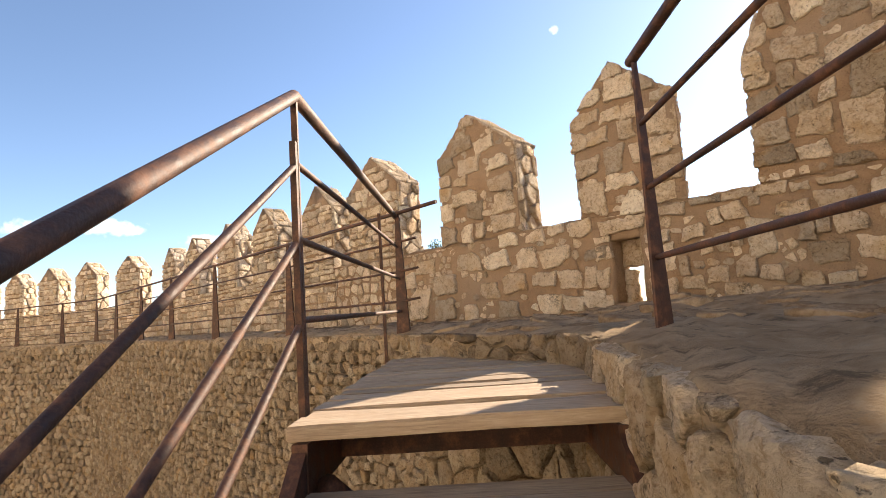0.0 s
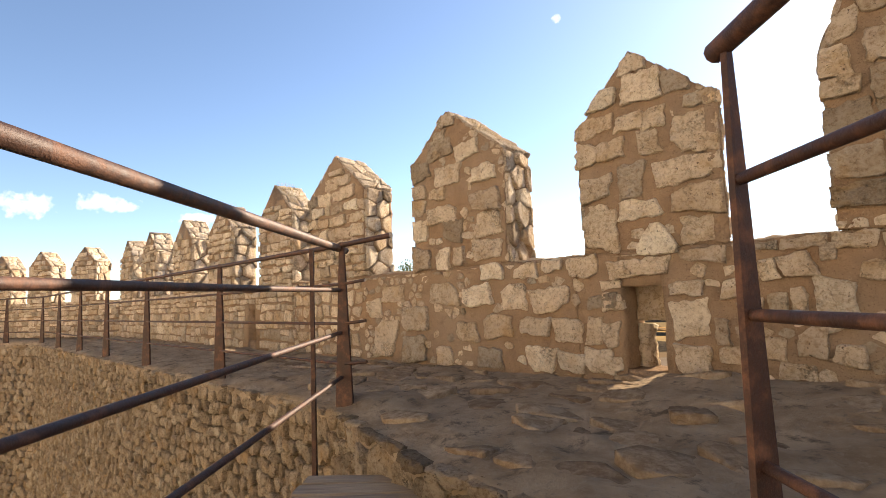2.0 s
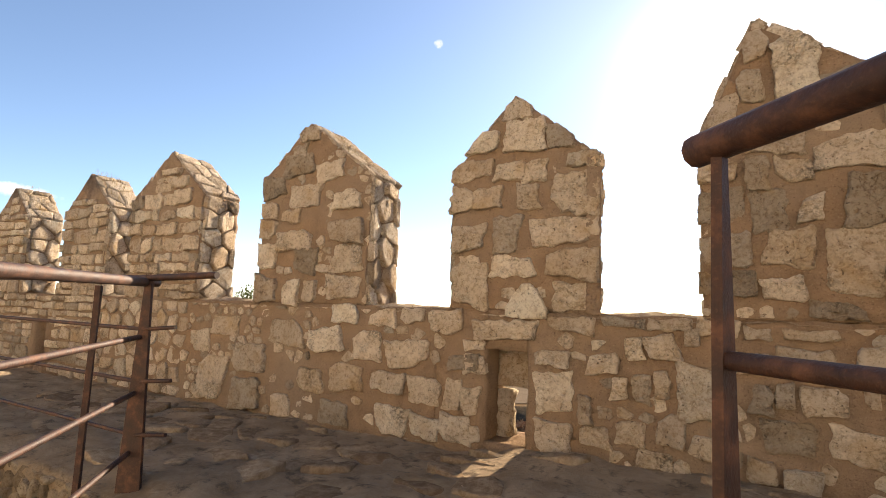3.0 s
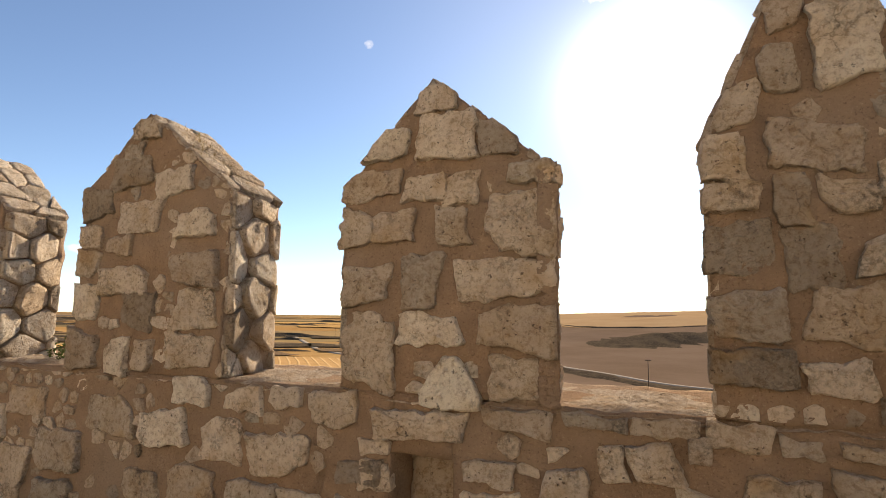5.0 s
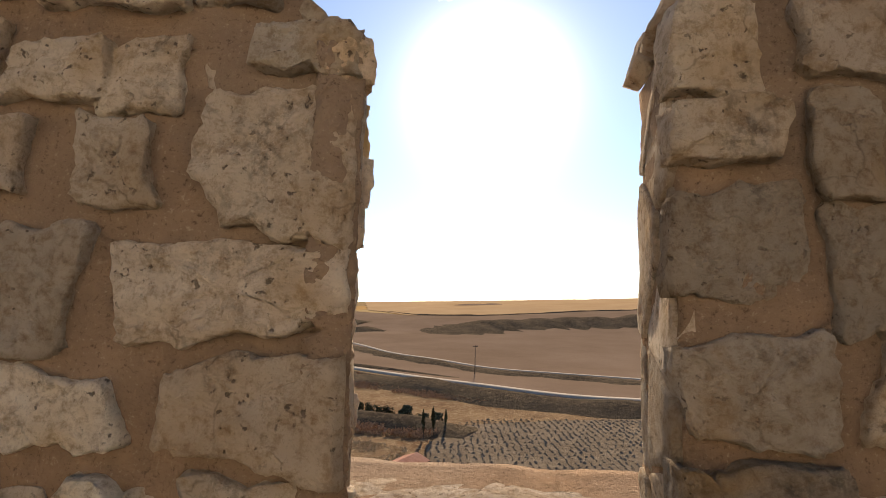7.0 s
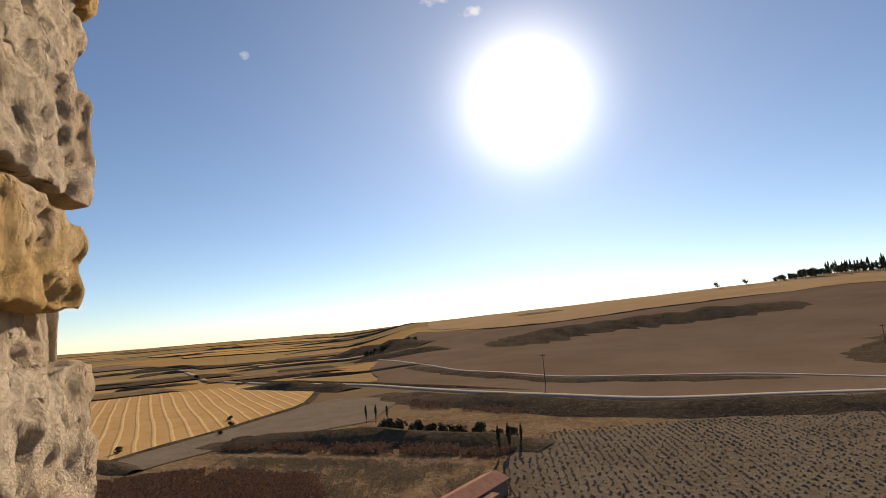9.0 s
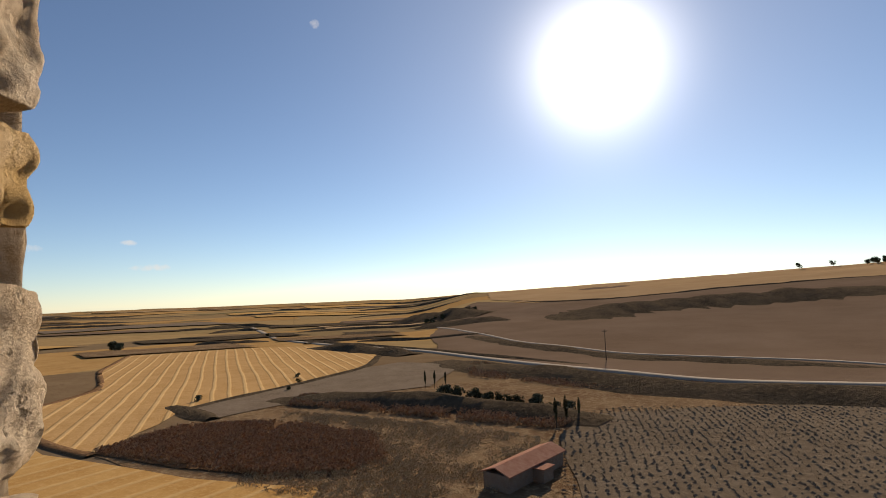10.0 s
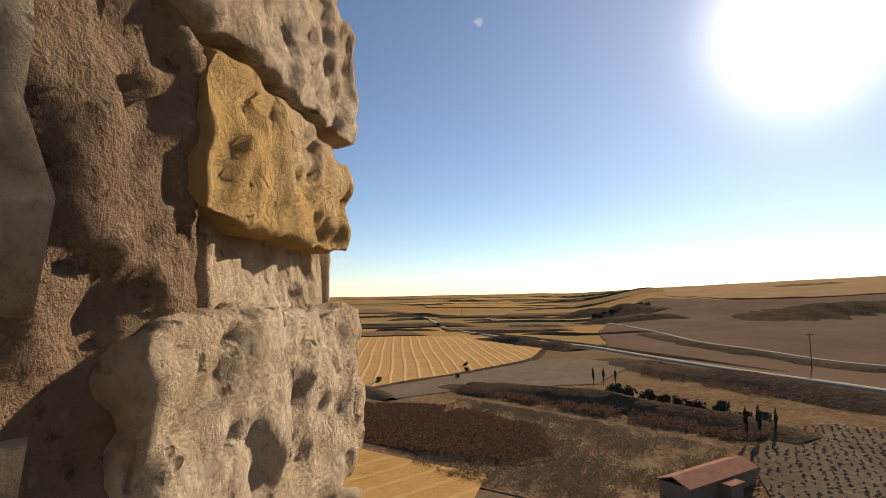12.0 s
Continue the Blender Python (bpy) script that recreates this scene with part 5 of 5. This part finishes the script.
# clods and stones in rows over the grey field
verts, faces = [], []
for i in range(70):
    for j in range(80):
        x, y = 0 + i * 1.3 + rng.gauss(0, 0.16), 58 + j * 0.86 + rng.gauss(0, 0.3)
        if y > 62 + x * 0.68 + 55 or y < 0.9 * x - 12 + 40 * (x < 20) * 0.5 or rng.random() < 0.25 or y > 126 or (x < 6 and y > 104):
            continue
        z = ground_z(x, y) + 0.42
        s = rng.uniform(0.1, 0.38)
        k = len(verts)
        for q in range(5):
            a = q * 1.2566 + rng.uniform(-0.3, 0.3)
            verts.append((x + math.cos(a) * s * rng.uniform(0.8, 1.5), y + math.sin(a) * s, z - 0.1))
        verts.append((x + rng.uniform(-0.1, 0.1), y, z + s * rng.uniform(0.25, 0.8)))
        faces += [(k + q, k + (q + 1) % 5, k + 5) for q in range(5)]
me = bpy.data.meshes.new("clods")
me.from_pydata(verts, [], faces)
me.materials.append(soil("dry_clods", (0.15, 0.112, 0.075), (0.20, 0.152, 0.105), (0.27, 0.21, 0.145), 0.3, 2.0, 0.1))
tagged(new("clods", me), "grey clods of earth in rows", "soil", kind="stuff")

# ---- shed, poles, neighbouring tower ----
m = Nodes("clay_roof_tiles", 0.9)
ROOF = m.done(m.mix(m.range(m.noise(m.pos, 0.8, 5, 0.7), 0.35, 0.65), (0.27, 0.13, 0.085), (0.36, 0.20, 0.14)), m.noise(m.pos, 6, 3), 0.05)
PLASTER = mortar_material("grey_plaster", (0.20, 0.15, 0.11))


def shed(x, y, turn):
    ob = empty("shed", (x, y, ground_z(x, y)), turn)
    tagged(ob, "long low farm shed with a reddish tiled roof", "shed")
    L, W, H, R = 7.2, 2.1, 2.3, 0.8
    bm = bmesh.new()
    box(bm, -W, W, -L, L, -0.6, H)
    part("wall", bm, PLASTER, ob, smooth=False)
    for sx in (-1, 1):
        bm = bmesh.new()
        vs = [bm.verts.new(p) for p in ((sx * (W + 0.35), -L - 0.3, H - 0.1), (sx * (W + 0.35), L + 0.3, H - 0.1), (0, L + 0.3, H + R), (0, -L - 0.3, H + R))]
        up = [bm.verts.new(v.co + Vector((0, 0, 0.15))) for v in vs]
        for i in range(4):
            j = (i + 1) % 4
            bm.faces.new((vs[i], vs[j], up[j], up[i]))
        bm.faces.new(vs[::-1])
        bm.faces.new(up)
        bmesh.ops.recalc_face_normals(bm, faces=bm.faces[:])
        part("roof", bm, ROOF, ob, smooth=False)
    bm = bmesh.new()
    box(bm, W, W + 1.7, -1.3, 1.3, -0.6, 1.9)
    part("annex", bm, PLASTER, ob, smooth=False)
    bm = bmesh.new()
    box(bm, W + 0.002, W + 1.9, -1.5, 1.5, 1.904, 2.04)
    part("annex_roof", bm, ROOF, ob, "paler flat roof", smooth=False)
    return ob


shed(-5.6, 79, radians(-29))


def pole(x, y, h):
    ob = empty("utility_pole", (x, y, ground_z(x, y)))
    tagged(ob, "slender wooden utility pole with a crossarm", "pole", "utility poles")
    bm = bmesh.new()
    rod(bm, (0, 0, -0.5), (0, 0, h), 0.16, 8, 0.11)
    part("shaft", bm, BARK, ob)
    bm = bmesh.new()
    box(bm, -1.0, 1.0, -0.08, 0.08, h - 0.7, h - 0.5)
    part("crossarm", bm, BARK, ob, smooth=False)
    for x0 in (-0.8, 0, 0.8):
        bm = bmesh.new()
        rod(bm, (x0, 0, h - 0.5), (x0, 0, h - 0.2), 0.06, 6)
        part("insulator", bm, PLASTER, ob)


pole(15.5, 205, 11.5)
pole(140, 212, 12)
pole(-280, 520, 11)

tower = empty("outer_tower", (10.2, 9.4, 0))
tagged(tower, "lower outer tower of the castle with one shaded face", "tower", kind="structure")
bm = grid_box(-1.4, 6, -6, 1.6, -14, -0.35, 0.8)
for v in bm.verts:
    v.co.x -= (-0.35 - v.co.z) * 0.06 if v.co.x < -1 else 0
wobble(bm, 0.05, 1.2)
# the face's deep shade is helped by the darker mortar colour
part("wall", bm, MORTAR_LOW, tower)
# paler strip imitates the sunlit edge of the tower's corner
bm = grid_box(-1.55, 6.1, 1.3, 1.75, -14, -0.3, 0.8)
for v in bm.verts:
    v.co.x -= (-0.35 - v.co.z) * 0.06 if v.co.x < -1 else 0
part("quoin", bm, STONE, tower, "paler stone strip standing in for the sunlit corner edge")
# the countryside lies at a slight angle to the wall
for ob in [o for o in scene.objects if o.parent is None and o not in BUILT]:
    ob.matrix_world = Matrix.Rotation(TWIST, 4, "Z") @ ob.matrix_world
cy = grid_box(-60, 30, -60, 0.4, -10.0, -9.0, 10)
ob = link("courtyard_ground", cy, mortar_material("pale_earth", (0.36, 0.295, 0.215)))
tagged(ob, "bare earth courtyard inside the wall", "ground", kind="structure")
ob.location = (0, -1.0, 0)

# added wall behind the path, never in view: bounces warm sunlight onto the parapet
ob = link("wall_opposite", grid_box(-45, 32, -0.8, 0.0, -10, 8.0, 4), mortar_material("pale_rubble", (0.60, 0.51, 0.39)))
tagged(ob, "unseen pale wall added to bounce sunlight onto the shaded parapet", "wall", kind="structure")
ob.location = (0, -14, 0)
